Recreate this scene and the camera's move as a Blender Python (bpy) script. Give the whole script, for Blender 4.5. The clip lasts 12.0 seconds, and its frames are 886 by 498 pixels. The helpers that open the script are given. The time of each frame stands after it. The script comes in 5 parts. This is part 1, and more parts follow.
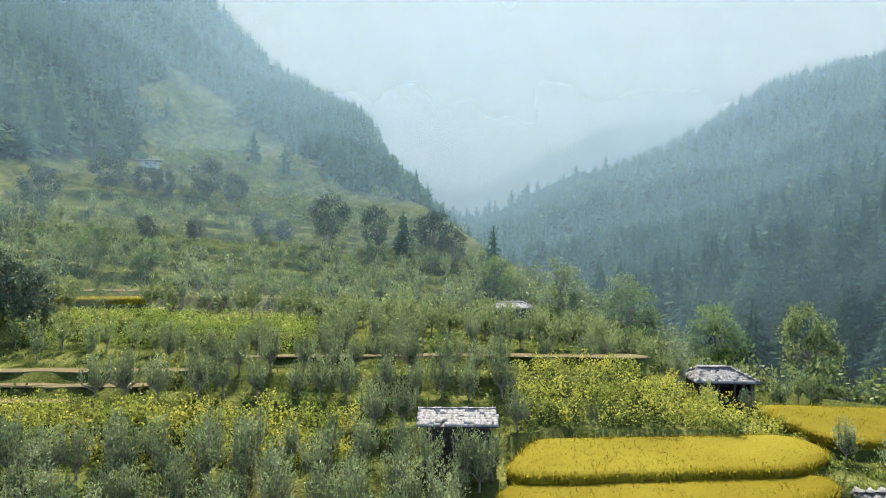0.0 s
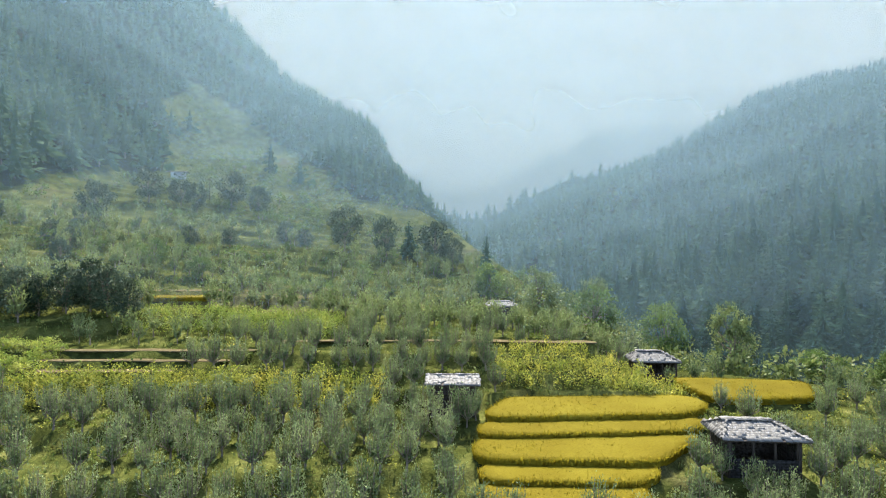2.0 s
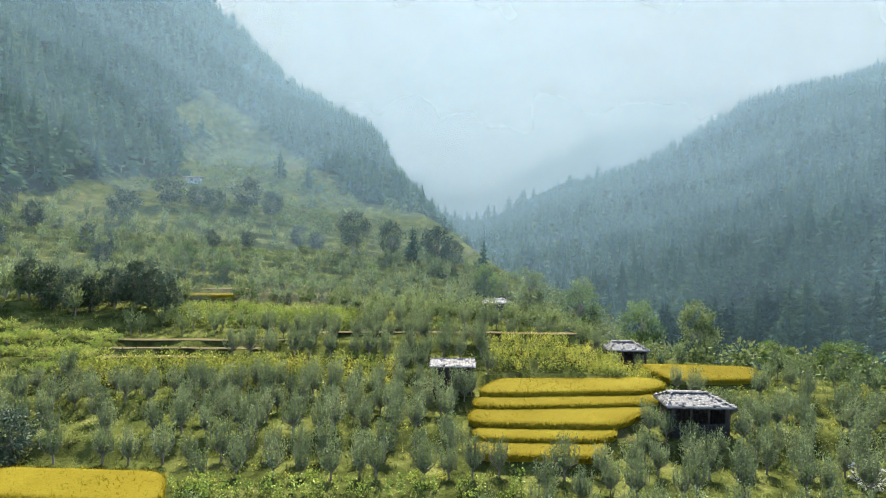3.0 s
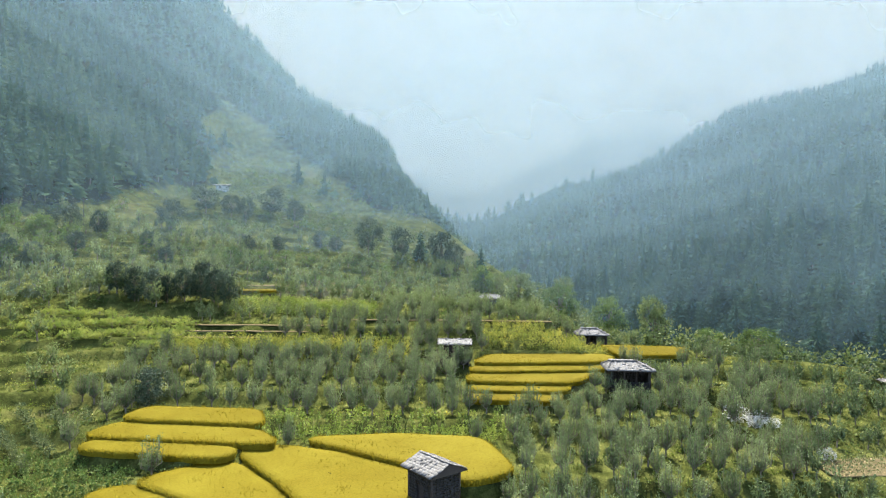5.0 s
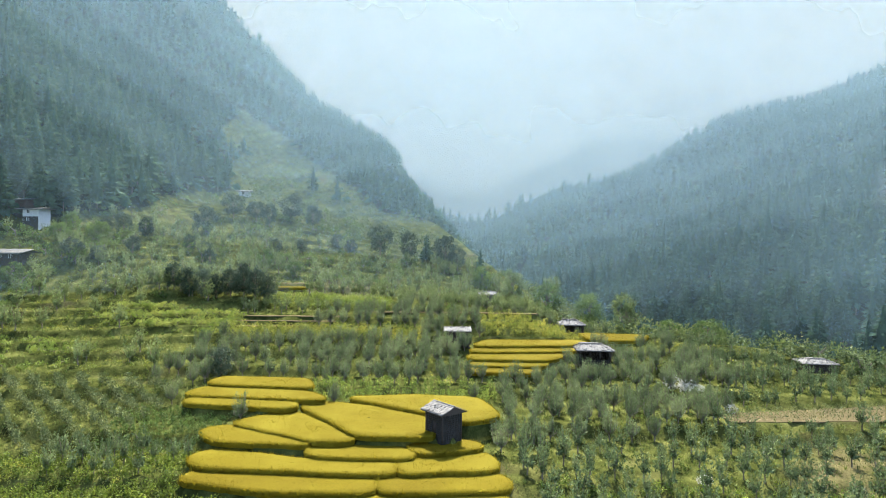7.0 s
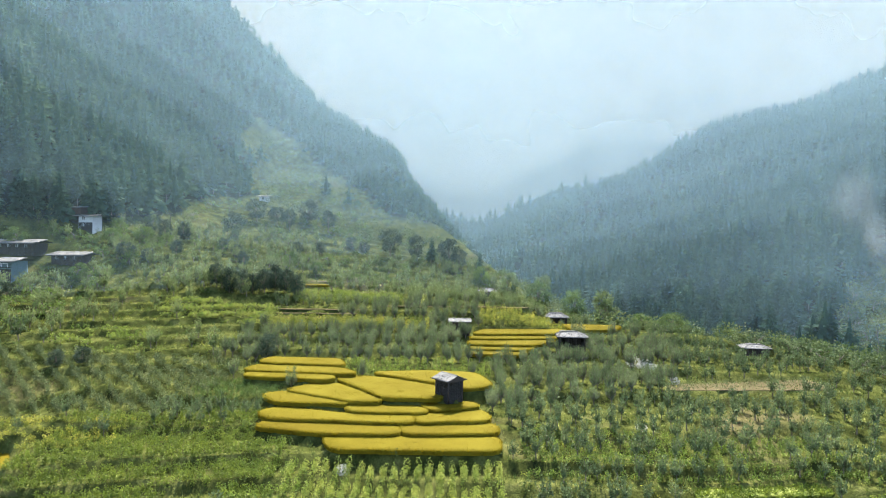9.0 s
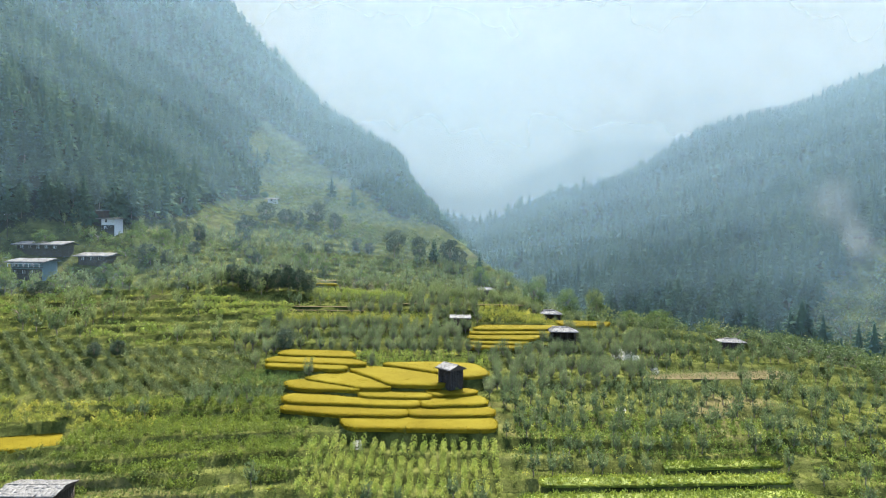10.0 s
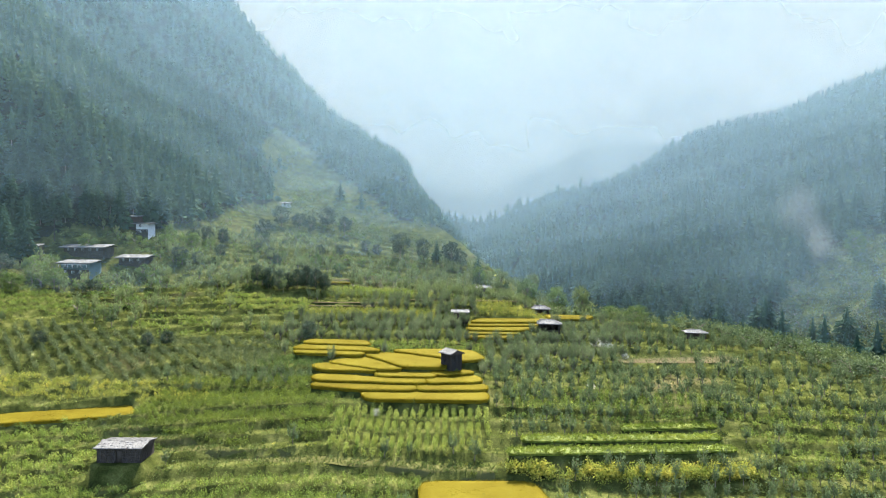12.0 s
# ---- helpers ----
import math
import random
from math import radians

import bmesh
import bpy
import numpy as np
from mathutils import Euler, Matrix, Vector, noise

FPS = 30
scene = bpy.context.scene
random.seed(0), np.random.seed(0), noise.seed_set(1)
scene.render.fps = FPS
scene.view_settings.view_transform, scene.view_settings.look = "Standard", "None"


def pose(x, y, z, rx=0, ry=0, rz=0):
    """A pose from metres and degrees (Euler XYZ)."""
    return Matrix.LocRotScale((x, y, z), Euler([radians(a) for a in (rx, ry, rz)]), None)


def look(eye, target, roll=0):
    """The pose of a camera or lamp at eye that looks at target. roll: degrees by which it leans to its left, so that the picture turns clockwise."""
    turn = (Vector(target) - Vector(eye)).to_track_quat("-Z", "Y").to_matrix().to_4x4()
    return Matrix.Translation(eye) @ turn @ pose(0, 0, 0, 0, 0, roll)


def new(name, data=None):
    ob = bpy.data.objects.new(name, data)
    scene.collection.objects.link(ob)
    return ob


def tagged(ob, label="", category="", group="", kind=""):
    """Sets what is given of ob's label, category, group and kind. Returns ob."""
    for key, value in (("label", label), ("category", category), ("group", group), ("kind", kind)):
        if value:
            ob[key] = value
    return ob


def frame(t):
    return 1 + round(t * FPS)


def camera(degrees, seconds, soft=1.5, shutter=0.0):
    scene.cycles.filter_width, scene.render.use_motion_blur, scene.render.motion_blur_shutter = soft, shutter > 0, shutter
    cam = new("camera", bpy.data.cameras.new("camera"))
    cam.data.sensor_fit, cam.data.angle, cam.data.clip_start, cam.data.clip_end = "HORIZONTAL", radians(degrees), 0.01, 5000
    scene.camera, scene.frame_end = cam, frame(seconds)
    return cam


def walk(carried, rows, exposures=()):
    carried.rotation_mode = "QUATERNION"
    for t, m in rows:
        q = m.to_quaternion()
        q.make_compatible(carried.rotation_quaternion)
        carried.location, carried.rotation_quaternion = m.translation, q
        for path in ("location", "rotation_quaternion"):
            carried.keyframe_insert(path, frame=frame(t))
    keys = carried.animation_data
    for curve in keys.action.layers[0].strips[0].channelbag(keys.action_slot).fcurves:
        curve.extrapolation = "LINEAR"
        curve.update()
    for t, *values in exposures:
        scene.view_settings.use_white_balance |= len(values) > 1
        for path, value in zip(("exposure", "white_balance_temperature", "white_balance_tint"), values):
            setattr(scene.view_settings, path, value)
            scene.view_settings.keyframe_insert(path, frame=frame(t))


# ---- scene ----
cam = camera(72.0, 12.0, soft=1.0)
# seconds, x, y, z, yaw, pitch, roll
ROWS = [
    (0.0, -0.47, -0.19, 20.88, 0.343, 0.384, -0.065),
    (0.5, -0.39, -3.49, 21.23, 0.367, 0.384, -0.015),
    (1.0, -0.33, -7.59, 21.57, 0.394, 0.374, 0.035),
    (1.5, -0.30, -12.34, 21.88, 0.424, 0.356, 0.084),
    (2.0, -0.28, -17.55, 22.19, 0.456, 0.330, 0.133),
    (2.5, -0.29, -23.05, 22.49, 0.490, 0.297, 0.180),
    (3.0, -0.31, -28.70, 22.79, 0.526, 0.258, 0.226),
    (3.5, -0.36, -34.36, 23.10, 0.564, 0.213, 0.270),
    (4.0, -0.41, -39.97, 23.40, 0.604, 0.163, 0.312),
    (4.5, -0.48, -45.48, 23.72, 0.645, 0.108, 0.352),
    (5.0, -0.56, -50.88, 24.05, 0.688, 0.050, 0.389),
    (5.5, -0.64, -56.18, 24.39, 0.731, -0.011, 0.424),
    (6.0, -0.73, -61.43, 24.73, 0.776, -0.075, 0.456),
    (6.5, -0.82, -66.66, 25.09, 0.821, -0.140, 0.484),
    (7.0, -0.91, -71.91, 25.47, 0.867, -0.207, 0.510),
    (7.5, -0.99, -77.22, 25.85, 0.914, -0.274, 0.531),
    (8.0, -1.06, -82.59, 26.24, 0.960, -0.340, 0.549),
    (8.5, -1.12, -88.01, 26.63, 1.007, -0.406, 0.562),
    (9.0, -1.16, -93.44, 27.03, 1.053, -0.470, 0.571),
    (9.5, -1.18, -98.82, 27.43, 1.099, -0.531, 0.576),
    (10.0, -1.18, -104.10, 27.83, 1.145, -0.590, 0.575),
    (10.5, -1.14, -109.22, 28.22, 1.190, -0.644, 0.569),
    (11.0, -1.07, -114.16, 28.59, 1.233, -0.695, 0.558),
    (11.5, -0.96, -118.96, 28.95, 1.276, -0.740, 0.541),
    (12.0, -0.80, -123.79, 29.28, 1.317, -0.780, 0.518),
]
walk(cam, [(t, pose(x, y, z, 90 + pitch, 0, yaw) @ pose(0, 0, 0, 0, 0, roll)) for t, x, y, z, yaw, pitch, roll in ROWS], [(0.0, 2.68, 6600, 11), (12.0, 2.75, 6400, 11)])

# ---- light ----
SUN_EL, SUN_AZ = 52.0, 4.0  # degrees above the horizon, degrees right of straight ahead (+y)
world = bpy.data.worlds.new("world")
scene.world = world
world.use_nodes = True
wn = world.node_tree
sky = wn.nodes.new("ShaderNodeTexSky")
sky.sky_type = "NISHITA"
sky.sun_disc = False
sky.sun_elevation = radians(SUN_EL)
sky.sun_rotation = radians(SUN_AZ)
sky.altitude = 1800
sky.air_density = 1.0
sky.dust_density = 6.0
sky.ozone_density = 1.0
wn.nodes["Background"].inputs["Strength"].default_value = 0.15
wn.links.new(sky.outputs[0], wn.nodes["Background"].inputs["Color"])
sun = new("sun", bpy.data.lights.new("sun", "SUN"))
sun.data.energy, sun.data.angle, sun.data.color = 4.2, radians(0.6), (1.0, 0.95, 0.86)
az, el = radians(SUN_AZ), radians(SUN_EL)
sun_dir = Vector((math.sin(az) * math.cos(el), math.cos(az) * math.cos(el), math.sin(el)))
sun.matrix_world = look(sun_dir * 200, (0, 0, 0))

rng = np.random.default_rng(7)


# ---- materials ----
def material(name):
    m = bpy.data.materials.new(name)
    m.use_nodes = True
    return m, m.node_tree.nodes, m.node_tree.links, m.node_tree.nodes["Principled BSDF"]


def ramp(nodes, stops):
    r = nodes.new("ShaderNodeValToRGB")
    while len(r.color_ramp.elements) < len(stops):
        r.color_ramp.elements.new(0.5)
    for e, (p, c) in zip(r.color_ramp.elements, stops):
        e.position, e.color = p, (*c, 1)
    return r


def noise_node(nodes, links, scale, detail=4, coord=None, rough=0.6):
    n = nodes.new("ShaderNodeTexNoise")
    n.inputs["Scale"].default_value, n.inputs["Detail"].default_value, n.inputs["Roughness"].default_value = scale, detail, rough
    if coord is not None:
        links.new(coord, n.inputs["Vector"])
    return n


def mixed(nodes, links, fac, a, b, mode="MIX"):
    m = nodes.new("ShaderNodeMix")
    m.data_type, m.blend_type = "RGBA", mode
    for sock, v in ((m.inputs["Factor"], fac), (m.inputs["A"], a), (m.inputs["B"], b)):
        if isinstance(v, (int, float)):
            sock.default_value = v
        elif isinstance(v, tuple):
            sock.default_value = (*v, 1)
        else:
            links.new(v, sock)
    return m.outputs["Result"]


def leaf_material(name, stops, translucent=0.45, rough=0.65, patch=0.4, gloss=0.12, grain=1.1, tones=(0.62, 1.18)):
    """Leaves: colour varies leaf by leaf and in soft patches; part of the light goes through."""
    m, n, l, p = material(name)
    geo = n.new("ShaderNodeNewGeometry")
    obj = n.new("ShaderNodeObjectInfo")
    pos = noise_node(n, l, patch, 3, geo.outputs["Position"])
    add = n.new("ShaderNodeMath")
    add.operation = "MULTIPLY_ADD"
    l.new(geo.outputs["Random Per Island"], add.inputs[0])
    add.inputs[1].default_value = 0.2
    l.new(pos.outputs["Fac"], add.inputs[2])
    sub = n.new("ShaderNodeMath")
    sub.operation = "MULTIPLY_ADD"
    l.new(obj.outputs["Random"], sub.inputs[0])
    sub.inputs[1].default_value = 0.25
    l.new(add.outputs[0], sub.inputs[2])
    span = n.new("ShaderNodeMapRange")
    l.new(sub.outputs[0], span.inputs["Value"])
    span.inputs["From Min"].default_value, span.inputs["From Max"].default_value = 0.48, 0.98
    r = ramp(n, stops)
    l.new(span.outputs[0], r.inputs[0])
    fine = noise_node(n, l, grain, 3, geo.outputs["Position"], 0.7)
    tone = ramp(n, [(0.32, (tones[0],) * 3), (0.68, (tones[1],) * 3)])
    l.new(fine.outputs["Fac"], tone.inputs[0])
    colour = mixed(n, l, 1.0, r.outputs[0], tone.outputs[0], "MULTIPLY")
    l.new(colour, p.inputs["Base Color"])
    p.inputs["Roughness"].default_value = rough
    p.inputs["Specular IOR Level"].default_value = gloss
    t = n.new("ShaderNodeBsdfTranslucent")
    l.new(colour, t.inputs["Color"])
    mix = n.new("ShaderNodeMixShader")
    mix.inputs[0].default_value = translucent
    l.new(p.outputs[0], mix.inputs[1])
    l.new(t.outputs[0], mix.inputs[2])
    l.new(mix.outputs[0], n["Material Output"].inputs["Surface"])
    return m


def plain_material(name, a, b, scale=3.0, rough=0.85, bump=0.3, metal=0.0, per_object=0.0, gloss=0.15):
    """Two-tone stone, wood or soil with grain at two scales."""
    m, n, l, p = material(name)
    geo = n.new("ShaderNodeNewGeometry")
    big = noise_node(n, l, scale * 0.2, 4, geo.outputs["Position"])
    fine = noise_node(n, l, scale * 3, 5, geo.outputs["Position"])
    c = mixed(n, l, big.outputs["Fac"], a, b)
    dark = tuple(v * 0.55 for v in a)
    fr = ramp(n, [(0.35, (0, 0, 0)), (0.7, (1, 1, 1))])
    l.new(fine.outputs["Fac"], fr.inputs[0])
    c = mixed(n, l, fr.outputs[0], mixed(n, l, 0.5, c, dark), c)
    if per_object:
        obj = n.new("ShaderNodeObjectInfo")
        r = ramp(n, [(0.0, (1 - per_object,) * 3), (1.0, (1, 1, 1))])
        l.new(obj.outputs["Random"], r.inputs[0])
        c = mixed(n, l, 1.0, c, r.outputs[0], "MULTIPLY")
    l.new(c, p.inputs["Base Color"])
    p.inputs["Roughness"].default_value, p.inputs["Metallic"].default_value = rough, metal
    p.inputs["Specular IOR Level"].default_value = gloss
    b_ = n.new("ShaderNodeBump")
    b_.inputs["Strength"].default_value, b_.inputs["Distance"].default_value = bump, 0.03
    l.new(fine.outputs["Fac"], b_.inputs["Height"])
    l.new(b_.outputs[0], p.inputs["Normal"])
    return m


def ground_material():
    m, n, l, p = material("terraced_ground")
    geo = n.new("ShaderNodeNewGeometry")
    big = noise_node(n, l, 0.035, 4, geo.outputs["Position"])
    mid = noise_node(n, l, 0.35, 5, geo.outputs["Position"])
    fine = noise_node(n, l, 5.0, 5, geo.outputs["Position"])
    grass = ramp(n, [(0.30, (0.018, 0.022, 0.007)), (0.46, (0.041, 0.049, 0.012)), (0.6, (0.078, 0.085, 0.023)), (0.8, (0.126, 0.12, 0.041))])
    l.new(mid.outputs["Fac"], grass.inputs[0])
    soil = ramp(n, [(0.3, (0.062, 0.053, 0.024)), (0.7, (0.12, 0.102, 0.05))])
    l.new(fine.outputs["Fac"], soil.inputs[0])
    where = ramp(n, [(0.6, (0, 0, 0)), (0.7, (0.8, 0.8, 0.8))])
    l.new(big.outputs["Fac"], where.inputs[0])
    c = mixed(n, l, where.outputs[0], grass.outputs[0], soil.outputs[0])
    fr = ramp(n, [(0.3, (0.5, 0.5, 0.5)), (0.7, (1, 1, 1))])
    l.new(fine.outputs["Fac"], fr.inputs[0])
    c = mixed(n, l, 1.0, c, fr.outputs[0], "MULTIPLY")
    l.new(c, p.inputs["Base Color"])
    p.inputs["Roughness"].default_value = 0.95
    p.inputs["Specular IOR Level"].default_value = 0.0
    b_ = n.new("ShaderNodeBump")
    b_.inputs["Strength"].default_value, b_.inputs["Distance"].default_value = 0.8, 0.15
    l.new(fine.outputs["Fac"], b_.inputs["Height"])
    l.new(b_.outputs[0], p.inputs["Normal"])
    return m


M_GROUND = ground_material()
M_APPLE = leaf_material("apple_leaves", [(0.0, (0.054, 0.08, 0.032)), (0.5, (0.114, 0.15, 0.058)), (1.0, (0.195, 0.226, 0.096))], 0.3)
M_OAK = leaf_material("oak_leaves", [(0.0, (0.045, 0.068, 0.03)), (0.5, (0.075, 0.105, 0.05)), (1.0, (0.125, 0.15, 0.08))], 0.25)
M_BROAD = leaf_material("broadleaf_leaves", [(0.0, (0.04, 0.07, 0.016)), (0.5, (0.075, 0.12, 0.024)), (1.0, (0.13, 0.175, 0.034))], 0.34)
M_NEEDLE = leaf_material("cedar_needles", [(0.0, (0.024, 0.05, 0.03)), (0.5, (0.04, 0.074, 0.042)), (1.0, (0.064, 0.1, 0.054))], 0.3, patch=0.04, gloss=0.01, grain=0.9, tones=(0.75, 1.12))
M_PINE = leaf_material("pine_needles", [(0.0, (0.024, 0.052, 0.028)), (0.5, (0.041, 0.077, 0.039)), (1.0, (0.068, 0.106, 0.052))], 0.3, patch=0.04, gloss=0.01, grain=0.9, tones=(0.75, 1.12))
M_BEANY = leaf_material("yellowing_bean_leaves", [(0.0, (0.115, 0.148, 0.022)), (0.5, (0.25, 0.25, 0.038)), (1.0, (0.44, 0.365, 0.058))], 0.42)
M_BEANG = leaf_material("green_bean_leaves", [(0.0, (0.08, 0.12, 0.02)), (0.5, (0.16, 0.212, 0.033)), (1.0, (0.29, 0.305, 0.06))], 0.34)
M_GRASS = leaf_material("grass_blades", [(0.0, (0.038, 0.062, 0.014)), (0.5, (0.088, 0.118, 0.026)), (1.0, (0.17, 0.168, 0.055))], 0.36)
M_RICE = leaf_material("ripe_rice", [(0.0, (0.14, 0.108, 0.008)), (0.5, (0.166, 0.133, 0.01)), (1.0, (0.202, 0.168, 0.016))], 0.55, 0.8, patch=0.12, gloss=0.03, grain=7.0, tones=(0.8, 1.12))
M_EVERGREEN = leaf_material("evergreen_leaves", [(0.0, (0.02, 0.036, 0.018)), (0.5, (0.04, 0.062, 0.034)), (1.0, (0.085, 0.11, 0.066))], 0.16)
M_WILLOW = leaf_material("pale_green_leaves", [(0.0, (0.064, 0.09, 0.028)), (0.5, (0.112, 0.148, 0.05)), (1.0, (0.175, 0.205, 0.075))], 0.34)
M_SCRUB = leaf_material("scrub_leaves", [(0.0, (0.042, 0.068, 0.018)), (0.5, (0.084, 0.117, 0.032)), (1.0, (0.155, 0.172, 0.054))], 0.32, patch=0.06)
M_LUSH = leaf_material("lush_green_crop", [(0.0, (0.072, 0.102, 0.014)), (0.5, (0.118, 0.152, 0.02)), (1.0, (0.17, 0.196, 0.03))], 0.4, tones=(0.7, 1.2))
M_VINE = leaf_material("staked_vine_leaves", [(0.0, (0.0461, 0.0661, 0.0233)), (0.5, (0.0974, 0.121, 0.044)), (1.0, (0.178, 0.186, 0.0673))], 0.3)
M_PALE = leaf_material("silvery_leaves", [(0.0, (0.28, 0.29, 0.25)), (0.5, (0.42, 0.42, 0.37)), (1.0, (0.58, 0.57, 0.5))], 0.4)
M_BARK = plain_material("bark", (0.11, 0.085, 0.06), (0.2, 0.17, 0.13), 8)
M_SLATE = plain_material("slate", (0.085, 0.083, 0.075), (0.14, 0.137, 0.124), 5, 0.65, 0.3, per_object=0.35, gloss=0.13)
M_WOOD = plain_material("weathered_timber", (0.034, 0.0272, 0.0221), (0.0765, 0.0612, 0.0467), 6, per_object=0.3)
M_STONE = plain_material("rubble_stone", (0.026, 0.024, 0.021), (0.058, 0.053, 0.046), 6, per_object=0.4)
M_EARTH = plain_material("bare_earth", (0.065, 0.053, 0.026), (0.11, 0.09, 0.048), 4, gloss=0.0)
M_PATH = plain_material("dry_grass_path", (0.046, 0.048, 0.016), (0.085, 0.08, 0.028), 4, bump=0.8, gloss=0.0)
# Litter colour set far below its own tone: holds the shade under the conifers.
M_FLOOR = plain_material("shaded_needle_litter", (0.012, 0.015, 0.008), (0.026, 0.03, 0.015), 1.5, bump=0.6, gloss=0.0)
M_WHITE = plain_material("whitewash", (0.496, 0.496, 0.48), (0.64, 0.64, 0.624), 3, 0.8, 0.1)
M_BRICK = plain_material("brown_brick", (0.06, 0.034, 0.024), (0.1, 0.06, 0.045), 5)
M_TEAL = plain_material("teal_painted_wall", (0.08, 0.136, 0.148), (0.136, 0.208, 0.216), 3, 0.8, 0.1)
M_DARK = plain_material("dark_opening", (0.02, 0.02, 0.02), (0.035, 0.03, 0.03), 3)


# ---- geometry helpers ----
def quads_mesh(name, verts, quads, mat, smooth=False):
    me = bpy.data.meshes.new(name)
    verts, quads = np.asarray(verts, np.float32), np.asarray(quads, np.int32)
    me.vertices.add(len(verts))
    me.vertices.foreach_set("co", verts.ravel())
    me.loops.add(quads.size)
    me.loops.foreach_set("vertex_index", quads.ravel())
    me.polygons.add(len(quads))
    me.polygons.foreach_set("loop_start", np.arange(0, quads.size, 4, dtype=np.int32))
    if smooth:
        me.polygons.foreach_set("use_smooth", np.ones(len(quads), bool))
    me.update(calc_edges=True)
    me.materials.append(mat)
    return me


def joined(pieces):
    """Verts and quads of several pieces in one."""
    vs, qs, k = [], [], 0
    for v, q in pieces:
        vs.append(v)
        qs.append(np.asarray(q) + k)
        k += len(v)
    return np.vstack(vs), np.vstack(qs)


def tiled(piece, xyz, yaw, size):
    """Many copies of a piece as one: at places xyz, turned by yaw, scaled by size."""
    v, q = piece
    xyz, yaw, size = np.asarray(xyz), np.asarray(yaw), np.asarray(size)
    c, s = np.cos(yaw)[:, None], np.sin(yaw)[:, None]
    x = (c * v[None, :, 0] - s * v[None, :, 1]) * size[:, None] + xyz[:, 0:1]
    y = (s * v[None, :, 0] + c * v[None, :, 1]) * size[:, None] + xyz[:, 1:2]
    z = v[None, :, 2] * size[:, None] + xyz[:, 2:3]
    verts = np.stack([x, y, z], -1).reshape(-1, 3)
    quads = (np.asarray(q)[None] + (np.arange(len(xyz)) * len(v))[:, None, None]).reshape(-1, 4)
    return verts, quads


def leaves(centres, axes, length, width, g):
    """One folded-flat leaf a centre: a lozenge along its axis with a random twist."""
    n = len(centres)
    axes = axes / np.linalg.norm(axes, axis=1, keepdims=True)
    side = np.cross(axes, g.normal(size=(n, 3)))
    side /= np.linalg.norm(side, axis=1, keepdims=True) + 1e-9
    L = (length * g.uniform(0.7, 1.3, n))[:, None]
    W = (width * g.uniform(0.7, 1.3, n))[:, None]
    v = np.stack([centres, centres + axes * L * 0.5 + side * W, centres + axes * L, centres + axes * L * 0.5 - side * W], 1).reshape(-1, 3)
    return v, np.arange(4 * n).reshape(-1, 4)


def tube(points, radii, sides=6):
    """A tapering tube along points."""
    pts = np.asarray(points, float)
    rings = []
    for i, p in enumerate(pts):
        d = pts[min(i + 1, len(pts) - 1)] - pts[max(i - 1, 0)]
        d /= np.linalg.norm(d) + 1e-9
        a = np.cross(d, (0.31, 0.95, 0.05))
        a /= np.linalg.norm(a)
        b = np.cross(d, a)
        th = np.linspace(0, 2 * math.pi, sides, endpoint=False)
        rings.append(p + radii[i] * (np.cos(th)[:, None] * a + np.sin(th)[:, None] * b))
    v = np.vstack(rings)
    q = [(i * sides + j, i * sides + (j + 1) % sides, (i + 1) * sides + (j + 1) % sides, (i + 1) * sides + j) for i in range(len(pts) - 1) for j in range(sides)]
    return v, np.array(q)


def part(name, me, parent, label=""):
    ob = new(name, me)
    ob.parent = parent
    if label:
        ob["label"] = label
    return ob


def box(x0, x1, y0, y1, z0, z1):
    v = np.array([(x, y, z) for z in (z0, z1) for x, y in ((x0, y0), (x1, y0), (x1, y1), (x0, y1))], float)
    q = np.array([(3, 2, 1, 0), (4, 5, 6, 7), (0, 1, 5, 4), (1, 2, 6, 5), (2, 3, 7, 6), (3, 0, 4, 7)])
    return v, q


# ---- the lie of the land ----
def vnoise(x, y, scale, seed=0):
    """Smooth value noise, -1 to 1, over arrays."""
    x, y = np.asarray(x) / scale + seed * 17.3, np.asarray(y) / scale - seed * 9.1
    xi, yi = np.floor(x), np.floor(y)
    fx, fy = x - xi, y - yi
    fx, fy = fx * fx * (3 - 2 * fx), fy * fy * (3 - 2 * fy)

    def h(a, b):
        s = np.sin(a * 127.1 + b * 311.7 + seed * 3.3) * 43758.5453
        return 2 * (s - np.floor(s)) - 1
    return (h(xi, yi) * (1 - fx) + h(xi + 1, yi) * fx) * (1 - fy) + (h(xi, yi + 1) * (1 - fx) + h(xi + 1, yi + 1) * fx) * fy


def softmax2(a, b, k):
    h = np.clip(0.5 + 0.5 * (a - b) / k, 0, 1)
    return b * (1 - h) + a * h + k * h * (1 - h)


def edge_x(y):
    """Where the terraced spur breaks off towards the stream."""
    return np.interp(y, [-140, -60, -9, 10, 28, 55, 66, 80, 110, 150, 200, 290, 500], [92, 92, 83, 74, 61, 33, 25, 19, 15, 2, -18, -44, -60])


